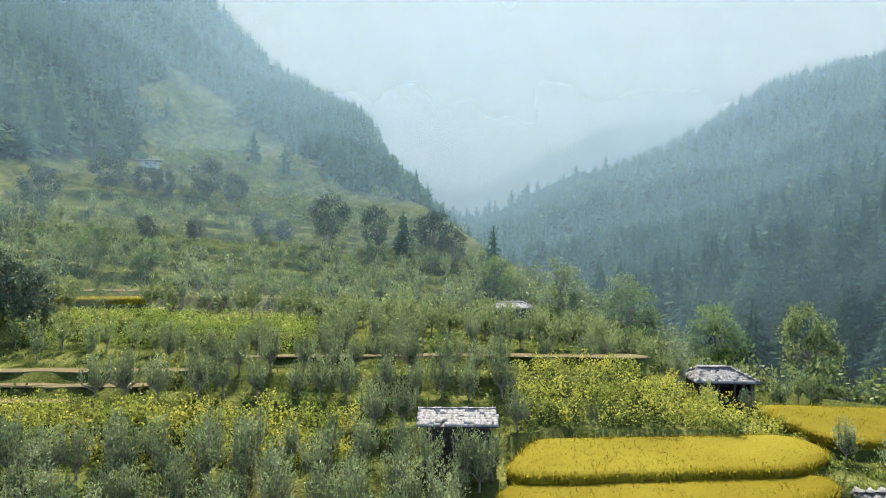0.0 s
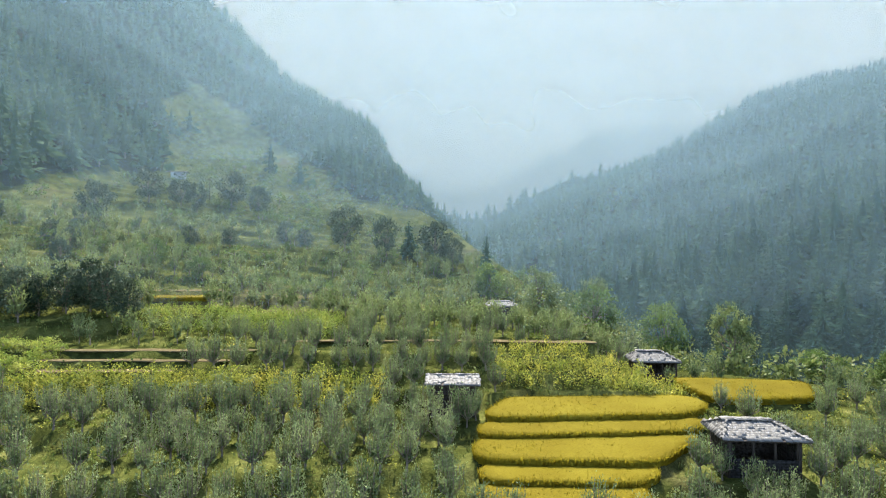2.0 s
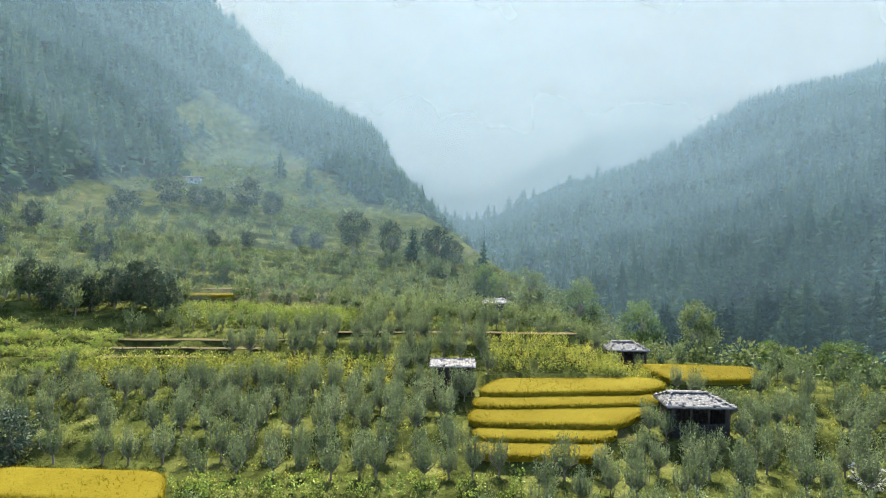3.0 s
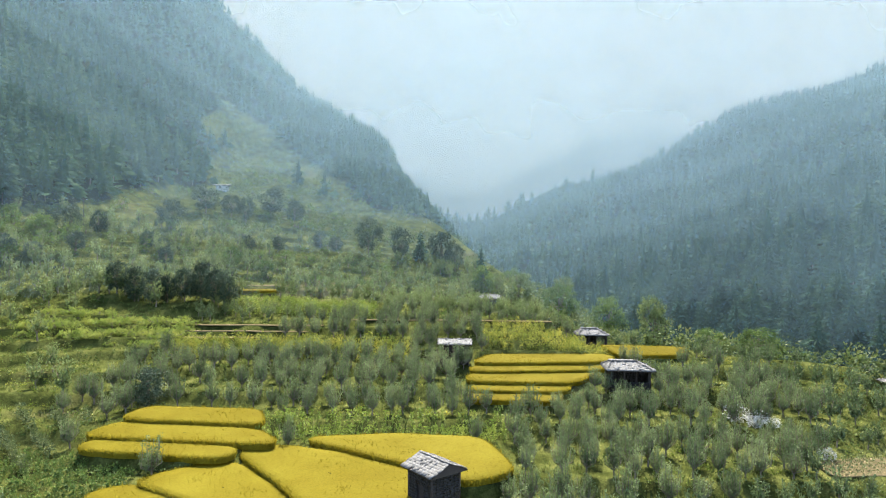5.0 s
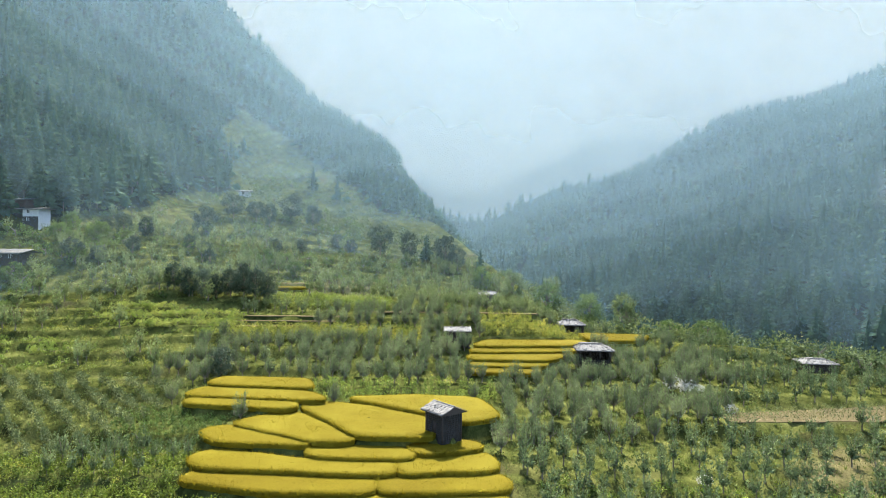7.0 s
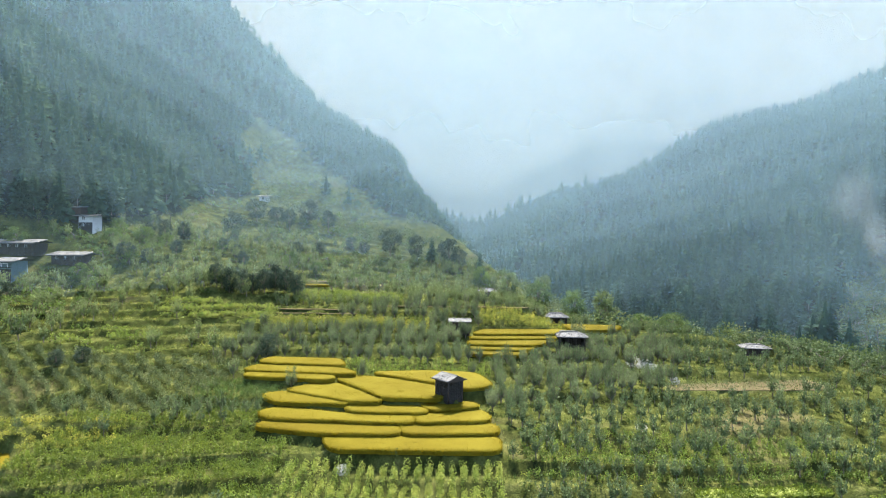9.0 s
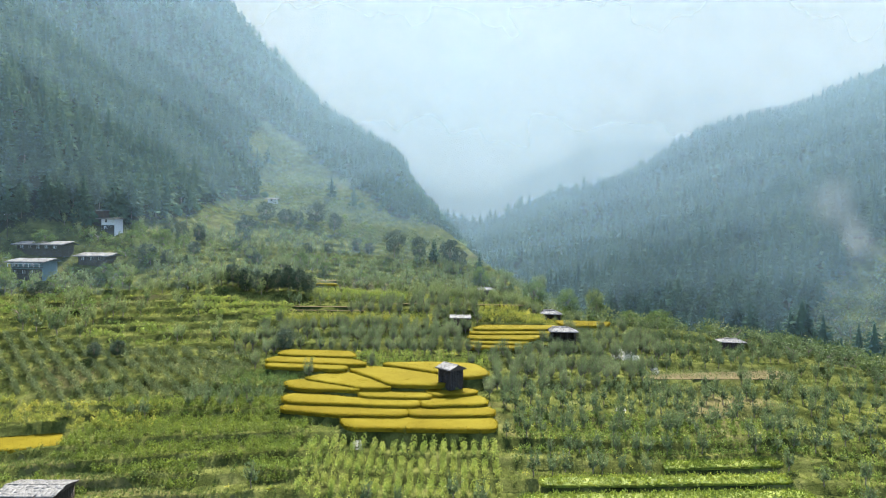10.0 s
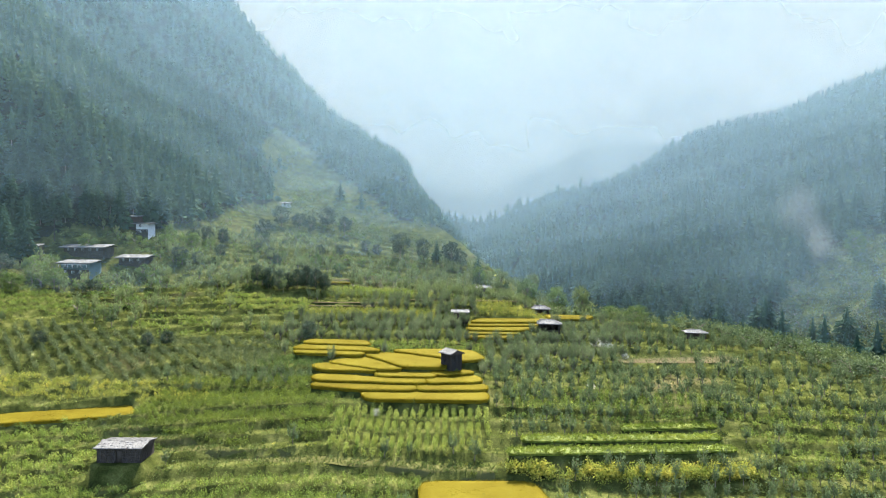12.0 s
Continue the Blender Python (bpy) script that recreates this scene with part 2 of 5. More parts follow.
def spur(x, y):
    z = np.interp(y, [-160, -60, -42, -30, -18, 5, 21, 37, 48, 57, 70, 81, 95, 112, 140, 170, 300, 500], [-22, -8, -5.4, -2.2, 1.7, 4.2, 5.8, 7.9, 11.2, 12.4, 13.4, 14.6, 16.6, 19.5, 26, 34, 56, 90])
    z = z - 0.1 * (x + 10) * np.clip((y - 52) / 22, 0, 1)
    z = z + 0.08 * np.minimum(0, x + 20) * np.clip((8 - y) / 25, 0, 1)
    return z + 0.06 * np.maximum(0, -x - 40) * np.clip((y - 8) / 25, 0, 1) - 0.38 * np.clip(x - 14, 0, 10) * np.clip((y - 38) / 10, 0, 1) * np.clip((85 - y) / 15, 0.3, 1) + 0.02 * np.maximum(0, x + 10) * np.clip((-10 - y) / 15, 0, 1)


def left_hill(x, y):
    """The slope under the hamlet, the gully above it and the wooded ridge behind."""
    crest_y = np.interp(x, [-150, -97, -32], [372, 352, 288])
    crest_z = np.interp(-x, [-12, 4, 32, 97, 148, 400], [8, 46, 83, 123, 175, 470])
    over = np.maximum(0, y - crest_y)
    slope = -12.3 - 0.188 * x + 0.222 * y + 0.6 * np.maximum(0, -x - 95) * np.clip((y - 58) / 40, 0.08, 1) - 1.2 * over
    slope = slope - 6 * np.exp(-((x + 108) / 25) ** 2 - ((y - 53) / 25) ** 2)
    below = np.maximum(0, crest_y - y)
    slope = slope + 0.15 * np.clip(y - 160, 0, 130)
    face = crest_z - 0.42 * np.minimum(below, 70) - 0.62 * np.maximum(0, below - 70) - 0.8 * over
    rough = 4 * vnoise(x, y, 45, 3) + 2 * vnoise(x, y, 14, 6)
    return softmax2(slope, face, 6) + rough * np.clip((y - 100) / 80, 0.05, 1)


def right_hill(x, y):
    yr = np.minimum(y, 315) - 1.6 * np.maximum(0, y - 315)
    z = 47 + 0.4 * (x - 80) + 0.255 * (yr - 264) + 5 * vnoise(x, y, 50, 5)
    return z + 5 * np.exp(-((x - 150) / 38) ** 2 - ((y - 92) / 20) ** 2) + 7 * np.exp(-((x - 165) / 60) ** 2 - ((y - 313) / 50) ** 2)


PADDIES = []  # outline, level of the ground, kind of crop


def inside(x, y, poly):
    hit = np.zeros(np.shape(x), bool)
    for (x0, y0), (x1, y1) in zip(poly, np.roll(poly, -1, 0)):
        cross = (y0 > y) != (y1 > y)
        hit ^= cross & (x < (x1 - x0) * (y - y0) / (y1 - y0 + 1e-12) + x0)
    return hit


def rounded(poly, times=3, cut=0.6):
    """The outline with corners cut round and long sides split, a little wavy."""
    p = np.asarray(poly, float)
    out = []
    for a, b in zip(p, np.roll(p, -1, 0)):
        d = np.linalg.norm(b - a)
        n = max(2, int(d / 0.9))
        f = np.linspace(0, 1, n, endpoint=False)[:, None]
        out.append(a * (1 - f) + b * f)
    p = np.vstack(out)
    for _ in range(times - 1):
        nx = np.roll(p, -1, 0)
        p = (p * 2 + nx + np.roll(p, 1, 0)) / 4
    w = np.stack([vnoise(p[:, 0], p[:, 1], 3.0, 11), vnoise(p[:, 0], p[:, 1], 3.0, 12)], 1)
    return p + 0.14 * w


def grown(poly, d):
    """The outline moved outwards by d."""
    p = np.asarray(poly, float)
    t = np.roll(p, -1, 0) - np.roll(p, 1, 0)
    nrm = np.stack([t[:, 1], -t[:, 0]], 1)
    nrm /= np.linalg.norm(nrm, axis=1, keepdims=True) + 1e-9
    area = np.sum(p[:, 0] * np.roll(p[:, 1], -1) - np.roll(p[:, 0], -1) * p[:, 1])
    return p + nrm * d * (1 if area > 0 else -1)


HIGH = {"rice": 0.72, "green": 0.45, "soil": 0.06, "pad": 0.0}


def paddy(level, *poly, kind="rice"):
    """A level plot: its crop stands up to level."""
    line = grown(rounded(poly), 0.5 if kind == "rice" else 0.0)
    if kind == "soil":
        line = line + 0.3 * np.stack([vnoise(line[:, 0], line[:, 1], 2.4, 31), vnoise(line[:, 0], line[:, 1], 2.4, 32)], 1)
    PADDIES.append((line, level - HIGH[kind], kind))


def hut_pad(x, y, r, level):
    paddy(level, (x - r, y - r), (x + r, y - r), (x + r, y + r), (x - r, y + r), kind="pad")


paddy(6.0, (-35.5, 14.2), (-34.9, 18.2), (-22.2, 17.4), (-20.2, 12.4))
paddy(5.6, (-36.6, 9.2), (-35.4, 13.4), (-20.0, 11.0), (-17.2, 7.4))
paddy(5.3, (-35.5, 6.3), (-35.4, 8.2), (-20.6, 6.4), (-20.8, 4.2))
paddy(5.3, (-14.6, 9.8), (-6.4, 11.2), (2.4, 10.3), (4.9, 1.9), (0.8, -0.8), (-3.0, 2.6), (-9.0, 6.6))
paddy(4.9, (-20.2, 7.0), (-17.0, 8.6), (-9.6, 5.7), (-3.6, 1.4), (-2.8, -5.0), (-11.0, -5.0), (-15.0, 0.5))
paddy(4.5, (-27.0, 0.4), (-22.7, 4.3), (-20.0, 4.4), (-15.6, -0.6), (-11.4, -5.5), (-15.6, -6.0), (-19.6, -3.4))
paddy(4.2, (-29.8, -1.8), (-27.2, 0.0), (-20.0, -3.8), (-15.9, -6.2), (-26.9, -5.4))
paddy(3.9, (-5.6, -5.6), (0.9, -3.4), (2.8, -5.6), (-3.9, -7.8))
paddy(3.8, (-16.6, -6.6), (-14.5, -5.8), (-5.6, -6.2), (-4.6, -8.8), (-15.3, -8.6))
paddy(3.4, (-6.2, -9.3), (2.9, -6.2), (3.9, -10.4), (-5.8, -12.0))
paddy(3.4, (-28.2, -8.5), (-26.4, -6.3), (-16.6, -9.0), (-6.4, -9.4), (-6.3, -12.2), (-26.4, -11.0))
paddy(2.9, (-27.2, -13.4), (-26.8, -11.5), (-8.2, -12.8), (-8.0, -15.4), (-17.0, -15.6))
paddy(2.9, (-7.8, -12.5), (4.1, -10.9), (4.8, -14.4), (-7.4, -15.3))
paddy(2.4, (-17.4, -16.0), (4.6, -15.4), (4.5, -19.9), (-15.6, -19.9))
paddy(8.8, (24.2, 48.6), (37.0, 47.0), (34.0, 40.6), (25.2, 40.0))
paddy(8.5, (5.6, 40.4), (22.9, 41.5), (23.3, 38.4), (20.0, 35.9), (3.1, 34.6))
paddy(8.0, (2.9, 33.8), (21.6, 35.4), (20.0, 32.7), (2.5, 31.0))
paddy(7.6, (2.5, 30.6), (19.8, 32.2), (14.5, 26.4), (2.0, 26.8))
paddy(7.1, (2.5, 26.4), (14.6, 26.0), (13.0, 23.7), (2.1, 23.9))
paddy(6.7, (2.1, 23.4), (12.9, 23.2), (11.7, 20.4), (1.9, 21.0))
paddy(-1.7, (-86.0, -26.5), (-84.0, -20.5), (-61.0, -12.8), (-58.0, -17.8))
paddy(-1.4, (6.5, -35.6), (41.6, -32.6), (41.0, -30.2), (7.0, -33.0), kind="green")
paddy(-0.8, (9.0, -31.6), (40.8, -29.2), (40.2, -26.9), (9.5, -29.2), kind="green")
paddy(-0.1, (25.0, -27.2), (42.0, -25.4), (41.0, -23.2), (26.0, -24.8), kind="green")
paddy(4.3, (33.0, 3.0), (33.5, 7.0), (60.0, 12.5), (60.5, 5.2), kind="soil")
paddy(11.5, (-44, 48.0), (-21, 48.2), (-21, 49.6), (-44, 49.4), kind="soil")
paddy(10.8, (-44, 45.7), (-23, 45.9), (-23, 47.2), (-44, 47.0), kind="soil")
paddy(10.1, (-43, 43.4), (-28, 43.6), (-28, 44.9), (-43, 44.7), kind="soil")
paddy(12.1, (-20, 51.4), (0, 52.0), (17, 51.0), (16.5, 53.0), (0, 53.4), (-20, 52.6), kind="soil")
paddy(16.4, (-46, 72.6), (-34, 73.0), (-34, 76.4), (-46, 76), kind="soil")
paddy(15.9, (-45.5, 68.6), (-35, 69.0), (-35, 71.4), (-45.5, 71.0))
hut_pad(0.2, 38.8, 3.0, 7.4)
hut_pad(23.2, 54.4, 3.2, 7.4)
hut_pad(9.0, 82.5, 3.2, 11.9)
hut_pad(22.2, 27.4, 3.0, 6.3)
hut_pad(-1.7, -3.4, 1.5, 4.3)
hut_pad(-50.6, -33.0, 3.6, -4.0)
hut_pad(58.0, 27.5, 3.2, 5.1)
paddy(-4.5, (-5.2, -38.9), (10.0, -38.2), (11.5, -46.0), (-4.7, -46.0))


def spur_weight(x, y):
    """1 on the farmed spur, 0 on the wild slopes."""
    lift = left_hill(x, y) - spur(x, y)
    w = np.clip(1 - (lift + 2) / 16, 0, 1)
    w = np.where(y < 35, np.maximum(w, np.clip((x + 150) / 30, 0, 1)), w)
    return w * np.clip((edge_x(y) - x) / 4, 0, 1) * np.clip((185 - y) / 30, 0, 1)


def wild(x, y):
    z = softmax2(spur(x, y), left_hill(x, y), 6)
    s = (x - edge_x(y)) * np.where(y < 60, 0.72, 1.0)
    s = np.maximum(0, s)
    bank = 0.12 * np.minimum(s, 14) + 0.9 * np.maximum(0, s - 14)
    gorge = s * np.interp(y, [150, 250], [0.9, 0.75])
    mix = np.clip((y - 95) / 40, 0, 1)
    z = z - bank * (1 - mix) - gorge * mix - 0.015 * s ** 1.5
    z = softmax2(z, right_hill(x, y), 4)
    return np.maximum(z, np.where(y > 330, 26 + (y - 330) * 0.1, -40))


def land(x, y):
    x, y = np.asarray(x, float), np.asarray(y, float)
    z = wild(x, y)
    w = spur_weight(x, y)
    step = 1.25
    tilt = -0.1 * (x + 10) * np.clip((y - 52) / 22, 0, 1) - 0.07 * x * np.clip((y - 105) / 30, 0, 1) + 0.07 * np.minimum(0, x + 20) * np.clip((8 - y) / 25, 0, 1)
    n = (z - tilt) / step + 0.3 * vnoise(x, y, 26, 1) + 0.1 * vnoise(x, y, 6, 2)
    f = n - np.floor(n)
    stair = (np.floor(n) + 0.1 * f + 0.9 * np.clip((f - 0.86) / 0.12, 0, 1)) * step - (n * step - z)
    z = z * (1 - w) + stair * w + 0.06 * vnoise(x, y, 1.7, 4) * (w > 0.5)
    for poly, level, kind in PADDIES:
        lo, hi = poly.min(0) - 3, poly.max(0) + 3
        near = (x > lo[0]) & (x < hi[0]) & (y > lo[1]) & (y < hi[1])
        if near.any():
            bank = grown(poly, 0.25)
            k = np.zeros(z.shape, bool)
            k[near] = inside(x[near], y[near], bank)
            z = np.where(k, level, z)
    return z


def lines(*spans):
    out = []
    for a, b, step in spans:
        out.append(np.arange(a, b, step))
    return np.concatenate(out)


gx = lines((-3000, -450, 250), (-450, -200, 10), (-200, -135, 4), (-135, -95, 1.6), (-95, 75, 0.8), (75, 110, 1.5), (110, 400, 5), (400, 3001, 260))
gy = lines((-3000, -200, 250), (-200, -60, 8), (-60, -48, 1.5), (-48, 62, 0.62), (62, 150, 0.7), (150, 190, 1.2), (190, 480, 5), (480, 3001, 252))
GX, GY = np.meshgrid(gx, gy)
GZ = land(GX, GY)
nx_, ny_ = len(gx), len(gy)
ii = (np.arange(ny_ - 1)[:, None] * nx_ + np.arange(nx_ - 1)[None]).ravel()
ground = new("ground", quads_mesh("ground", np.stack([GX.ravel(), GY.ravel(), GZ.ravel()], 1), np.stack([ii, ii + 1, ii + nx_ + 1, ii + nx_], 1), M_GROUND, True))


GLADE = np.array([(-93, 181), (-116, 228), (-118, 262), (-98, 274), (-74, 245), (-56, 222), (-26, 172), (-12, 142), (-60, 120)])


def left_wood(x, y):
    """The pine wood on the steep slope, round the open glade."""
    edge = np.interp(y, [-30, 20, 47, 94, 181, 182], [-185, -150, -130, -105, -94, 100])
    return (x < edge + 4 * vnoise(x, y, 9, 6)) & ~inside(x, y, GLADE) & ((left_hill(x, y) > spur(x, y) + 3) | (y > 165)) & (x < edge_x(y) + 40)


def right_wood(x, y):
    """The cedar wood across the stream, round its bare knoll."""
    bare = ((x - 136) / 38) ** 2 + ((y - 54) / 36) ** 2 < 1
    return (x - edge_x(y) > 14) & (right_hill(x, y) > wild(x, y) - 6) & ~bare


# Wooded faces get the darkened floor, tree shade painted into its base colour.
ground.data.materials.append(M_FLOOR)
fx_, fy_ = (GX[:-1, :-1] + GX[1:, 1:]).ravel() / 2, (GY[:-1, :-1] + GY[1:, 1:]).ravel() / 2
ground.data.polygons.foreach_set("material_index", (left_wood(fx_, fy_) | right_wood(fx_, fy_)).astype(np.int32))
tagged(ground, "terraced grassy hillside with bare earth patches and wooded slopes", "ground", kind="structure")


def backdrop():
    """The pale hazy sky low over the valley, far off."""
    m, n, l, p = material("hazy_sky")
    co = n.new("ShaderNodeTexCoord")
    sep = n.new("ShaderNodeSeparateXYZ")
    l.new(co.outputs["Object"], sep.inputs[0])
    cloud = noise_node(n, l, 0.0006, 3, co.outputs["Object"])
    r = ramp(n, [(0.0, (1.0, 0.94, 0.8)), (0.5, (1.0, 0.93, 0.77)), (1.0, (0.99, 0.945, 0.83))])
    l.new(cloud.outputs["Fac"], r.inputs[0])
    e = n.new("ShaderNodeEmission")
    e.inputs["Strength"].default_value = 0.127
    l.new(r.outputs[0], e.inputs["Color"])
    l.new(e.outputs[0], n["Material Output"].inputs["Surface"])
    v, q = [], []
    th = np.linspace(-1.1, 1.1, 33)
    for z in (-200, 600, 1500):
        v += [(2900 * math.sin(a), 2900 * math.cos(a), z) for a in th]
    q = [(r_ * 33 + i, r_ * 33 + i + 1, (r_ + 1) * 33 + i + 1, (r_ + 1) * 33 + i) for r_ in range(2) for i in range(32)]
    ob = new("backdrop", quads_mesh("backdrop", v, q, m, True))
    tagged(ob, "pale hazy morning sky over the valley", "sky", kind="structure")


backdrop()


def ground_at(x, y):
    return land(np.atleast_1d(np.asarray(x, float)), np.atleast_1d(np.asarray(y, float)))


# ---- plants: templates ----
def core(g, centre, radii, around=6):
    """The dense inside of a plant: broad leaves in its shade, turned every way."""
    c, r = np.asarray(centre, float), np.asarray(radii, float)
    m = around * 3
    u = g.normal(size=(m, 3))
    u /= np.linalg.norm(u, axis=1, keepdims=True)
    ax = g.normal(size=(m, 3)) + np.array([0, 0, 0.5])
    ax /= np.linalg.norm(ax, axis=1, keepdims=True)
    size = 0.85 * float(r.mean())
    at = c + u * r * g.uniform(0.1, 0.75, (m, 1)) - ax * size * 0.5
    return leaves(at, ax, size, size * 0.26, g)


def apple_template(seed, shoots=22, per=50, leaf=1.0):
    """A bushy apple tree: a short stem and many upright shoots in leaf."""
    g = np.random.default_rng(seed)
    fine = shoots > 12
    wood = [tube([(0, 0, -0.15), (0.03, 0.02, 0.35), (0.0, 0.05, 0.6)], [0.085, 0.065, 0.06], 6 if fine else 4)]
    vs = [core(g, (0.1 * math.cos(k * 2.1), 0.55 * math.sin(k * 2.1 + seed), 1.15 + 0.2 * k), (0.4, 0.4, 0.55) if fine else (0.42, 0.4, 0.6)) for k in range(1 if fine else 2)]
    for i in range(shoots):
        a = 2 * math.pi * i / shoots * 2.4 + g.uniform(-0.3, 0.3)
        r, top = g.uniform(0.12, 0.92), g.uniform(1.9, 3.05)
        top -= 0.45 * r
        p0 = np.array([0, 0.05, g.uniform(0.4, 0.75)])
        p1 = np.array([math.cos(a) * r * 0.9, math.sin(a) * r * 0.9, 0.7 + 0.3 * (top - 0.7)])
        p2 = np.array([math.cos(a) * r, math.sin(a) * r, top])
        if fine or i % 3 == 0:
            wood.append(tube([p0, p1, p2], [0.035, 0.024, 0.008], 4) if fine else tube([p0, p2], [0.035, 0.01], 3))
        t = g.uniform(0.18, 1.04, per)[:, None]
        c = (1 - t) ** 2 * p0 + 2 * t * (1 - t) * p1 + t * t * p2 + g.normal(0, 0.1, (per, 3))
        ax = g.normal(size=(per, 3)) * 0.55 + np.array([math.cos(a) * 0.35, math.sin(a) * 0.35, 1.2])
        vs.append(leaves(c, ax, 0.16 * leaf, 0.034 * leaf, g))
    return joined(wood), joined(vs)


def conifer_template(seed, height, spread, bottom=0.1, whorls=10, sprays=100, long=0.7, wide=0.2):
    """A conifer: a stem, a dense inner cone, and whorls of drooping needle sprays with a ragged outline."""
    g = np.random.default_rng(seed)
    wood = tube([(0, 0, -0.8), (0, 0, height * 0.97)], [0.2, 0.03], 4)
    lop = g.uniform(0.8, 1.15, 5)

    def radius(f, a):
        side = 1 + 0.14 * np.sin(2 * a + seed) + 0.1 * np.sin(3 * a + 5 * f + 2 * seed)
        return height * spread * (1 - f) ** 0.72 * np.interp(f, np.linspace(0, 1, 5), lop) * side
    th = np.linspace(0, 6.283, 7, endpoint=False)
    rings = [np.column_stack([np.cos(th) * radius(f, th) * k, np.sin(th) * radius(f, th) * k, np.full(7, height * (bottom + (1 - bottom) * f))]) for f, k in ((0.0, 0.15), (0.12, 0.36), (0.5, 0.36), (0.97, 0.25))]
    q = [(k * 7 + m, k * 7 + (m + 1) % 7, (k + 1) * 7 + (m + 1) % 7, (k + 1) * 7 + m) for k in range(3) for m in range(7)]
    pieces = [(np.vstack(rings), np.array(q))]
    level = g.uniform(0, 1, sprays) ** 1.25
    f = np.clip((np.floor(level * whorls) + g.normal(0.3, 0.13, sprays)) / whorls, 0, 0.99)
    a = g.uniform(0, 6.283, sprays)
    d = np.column_stack([np.cos(a), np.sin(a), np.zeros(sprays)])
    r = radius(f, a)
    size = np.maximum(0.55, long * r)
    c = d * (r * g.uniform(0.2, 0.5, sprays))[:, None]
    c[:, 2] = height * (bottom + (1 - bottom) * f) + 0.05 * height / whorls
    ax = d + np.column_stack([g.normal(0, 0.22, sprays), g.normal(0, 0.22, sprays), g.uniform(-0.7, 0.1, sprays)])
    v, qq = leaves(c, ax, 1.0, wide, g)
    v = (v.reshape(-1, 4, 3) - c[:, None]) * size[:, None, None] + c[:, None]
    pieces.append((v.reshape(-1, 3), qq))
    return wood, joined(pieces)


def clumped_crown(seed, height, radius, clumps, per, leaf, bottom=0.25, clump=0.28):
    """A broad crown of leaf clumps on forking limbs."""
    g = np.random.default_rng(seed)
    wood = [tube([(0, 0, -0.5), (0.1, 0, height * 0.25), (0.0, 0.1, height * 0.6)], [0.05 * height * 0.5, 0.035 * height * 0.5, 0.02 * height * 0.5], 7)]
    vs = []
    for i in range(clumps):
        u = g.normal(size=3)
        u /= np.linalg.norm(u)
        rr = g.uniform(0.45, 1.0) ** 0.6
        mid = height * (bottom + 1) / 2
        c = np.array([u[0] * radius * rr, u[1] * radius * rr, mid + u[2] * rr * height * (1 - bottom) / 2 * 0.92])
        if i % 3 == 0:
            wood.append(tube([(0, 0, height * g.uniform(0.2, 0.45)), c * np.array([0.5, 0.5, 0.8]), c], [0.07, 0.045, 0.02], 4))
        cr = clump * radius * g.uniform(0.7, 1.3)
        vs.append(core(g, c, (cr * 0.62, cr * 0.62, cr * 0.55), 5))
        n = g.normal(size=(per, 3))
        n /= np.linalg.norm(n, axis=1, keepdims=True)
        p = c + n * cr * g.uniform(0.55, 1.05, (per, 1)) * np.array([1, 1, 0.85])
        vs.append(leaves(p, n + g.normal(0, 0.6, (per, 3)) + np.array([0, 0, 0.3]), leaf, leaf * 0.38, g))
    return joined(wood), joined(vs)


def tuft_template(seed, n=9, height=0.45, width=0.03, lean=0.35):
    g = np.random.default_rng(seed)
    vs = []
    for i in range(n):
        a = g.uniform(0, 6.28)
        d = np.array([math.cos(a), math.sin(a), 0])
        s = np.array([-math.sin(a), math.cos(a), 0]) * width
        h = height * g.uniform(0.6, 1.2)
        b = d * g.uniform(0, 0.12)
        vs.append(np.array([b - s, b + s, b + d * h * lean + np.array([0, 0, h]) + s * 0.2, b + d * h * lean + np.array([0, 0, h]) - s * 0.2]))
    return np.vstack(vs), np.arange(4 * n).reshape(-1, 4)


def bush_template(seed, height, radius, n, leaf, wide=0.4):
    g = np.random.default_rng(seed)
    u = g.normal(size=(n, 3))
    u /= np.linalg.norm(u, axis=1, keepdims=True)
    r = g.uniform(0.5, 1.05, (n, 1)) ** 0.5
    lump = 1 + 0.25 * np.sin(u[:, :1] * 4 + seed) * np.cos(u[:, 1:2] * 5)
    c = u * r * lump * np.array([radius, radius, height / 2]) + np.array([0, 0, height * 0.48])
    c[:, 2] = np.maximum(c[:, 2], 0.03)
    k = (0.78 if height < 1.6 else 0.62) if 0.4 < radius < 0.6 and height > 1 else 0.5
    inner = core(g, (0, 0, height * 0.44), (radius * k, radius * k, height * min(0.44, 0.56 * k)), 6 if height > 1 else 4)
    return joined([inner, leaves(c, u + g.normal(0, 0.5, (n, 3)) + np.array([0, 0, 0.4]), leaf, leaf * wide, g)])


APPLES = [apple_template(i) for i in range(5)]
APPLES_FAR = [apple_template(20 + i, 12, 21, 1.7) for i in range(4)]
CONIFERS = [conifer_template(i, 18, sp, b, 12, 420, 0.66, 0.2) for i, (sp, b) in enumerate(((0.32, 0.05), (0.27, 0.16), (0.34, 0.1), (0.29, 0.2)))]
CONIFERS_FAR = [conifer_template(10 + i, 16, sp, b, 9, 112, 0.62, 0.26) for i, (sp, b) in enumerate(((0.33, 0.05), (0.28, 0.12), (0.37, 0.08), (0.3, 0.18), (0.38, 0.12)))]
CONIFERS_SMALL = [conifer_template(20 + i, 12, sp, b, 7, 42, 0.75, 0.4) for i, (sp, b) in enumerate(((0.38, 0.04), (0.34, 0.1), (0.41, 0.06)))]
OAKS = [clumped_crown(40 + i, 8, 3.4, 46, 44, 0.34, 0.12, 0.24) for i in range(3)]
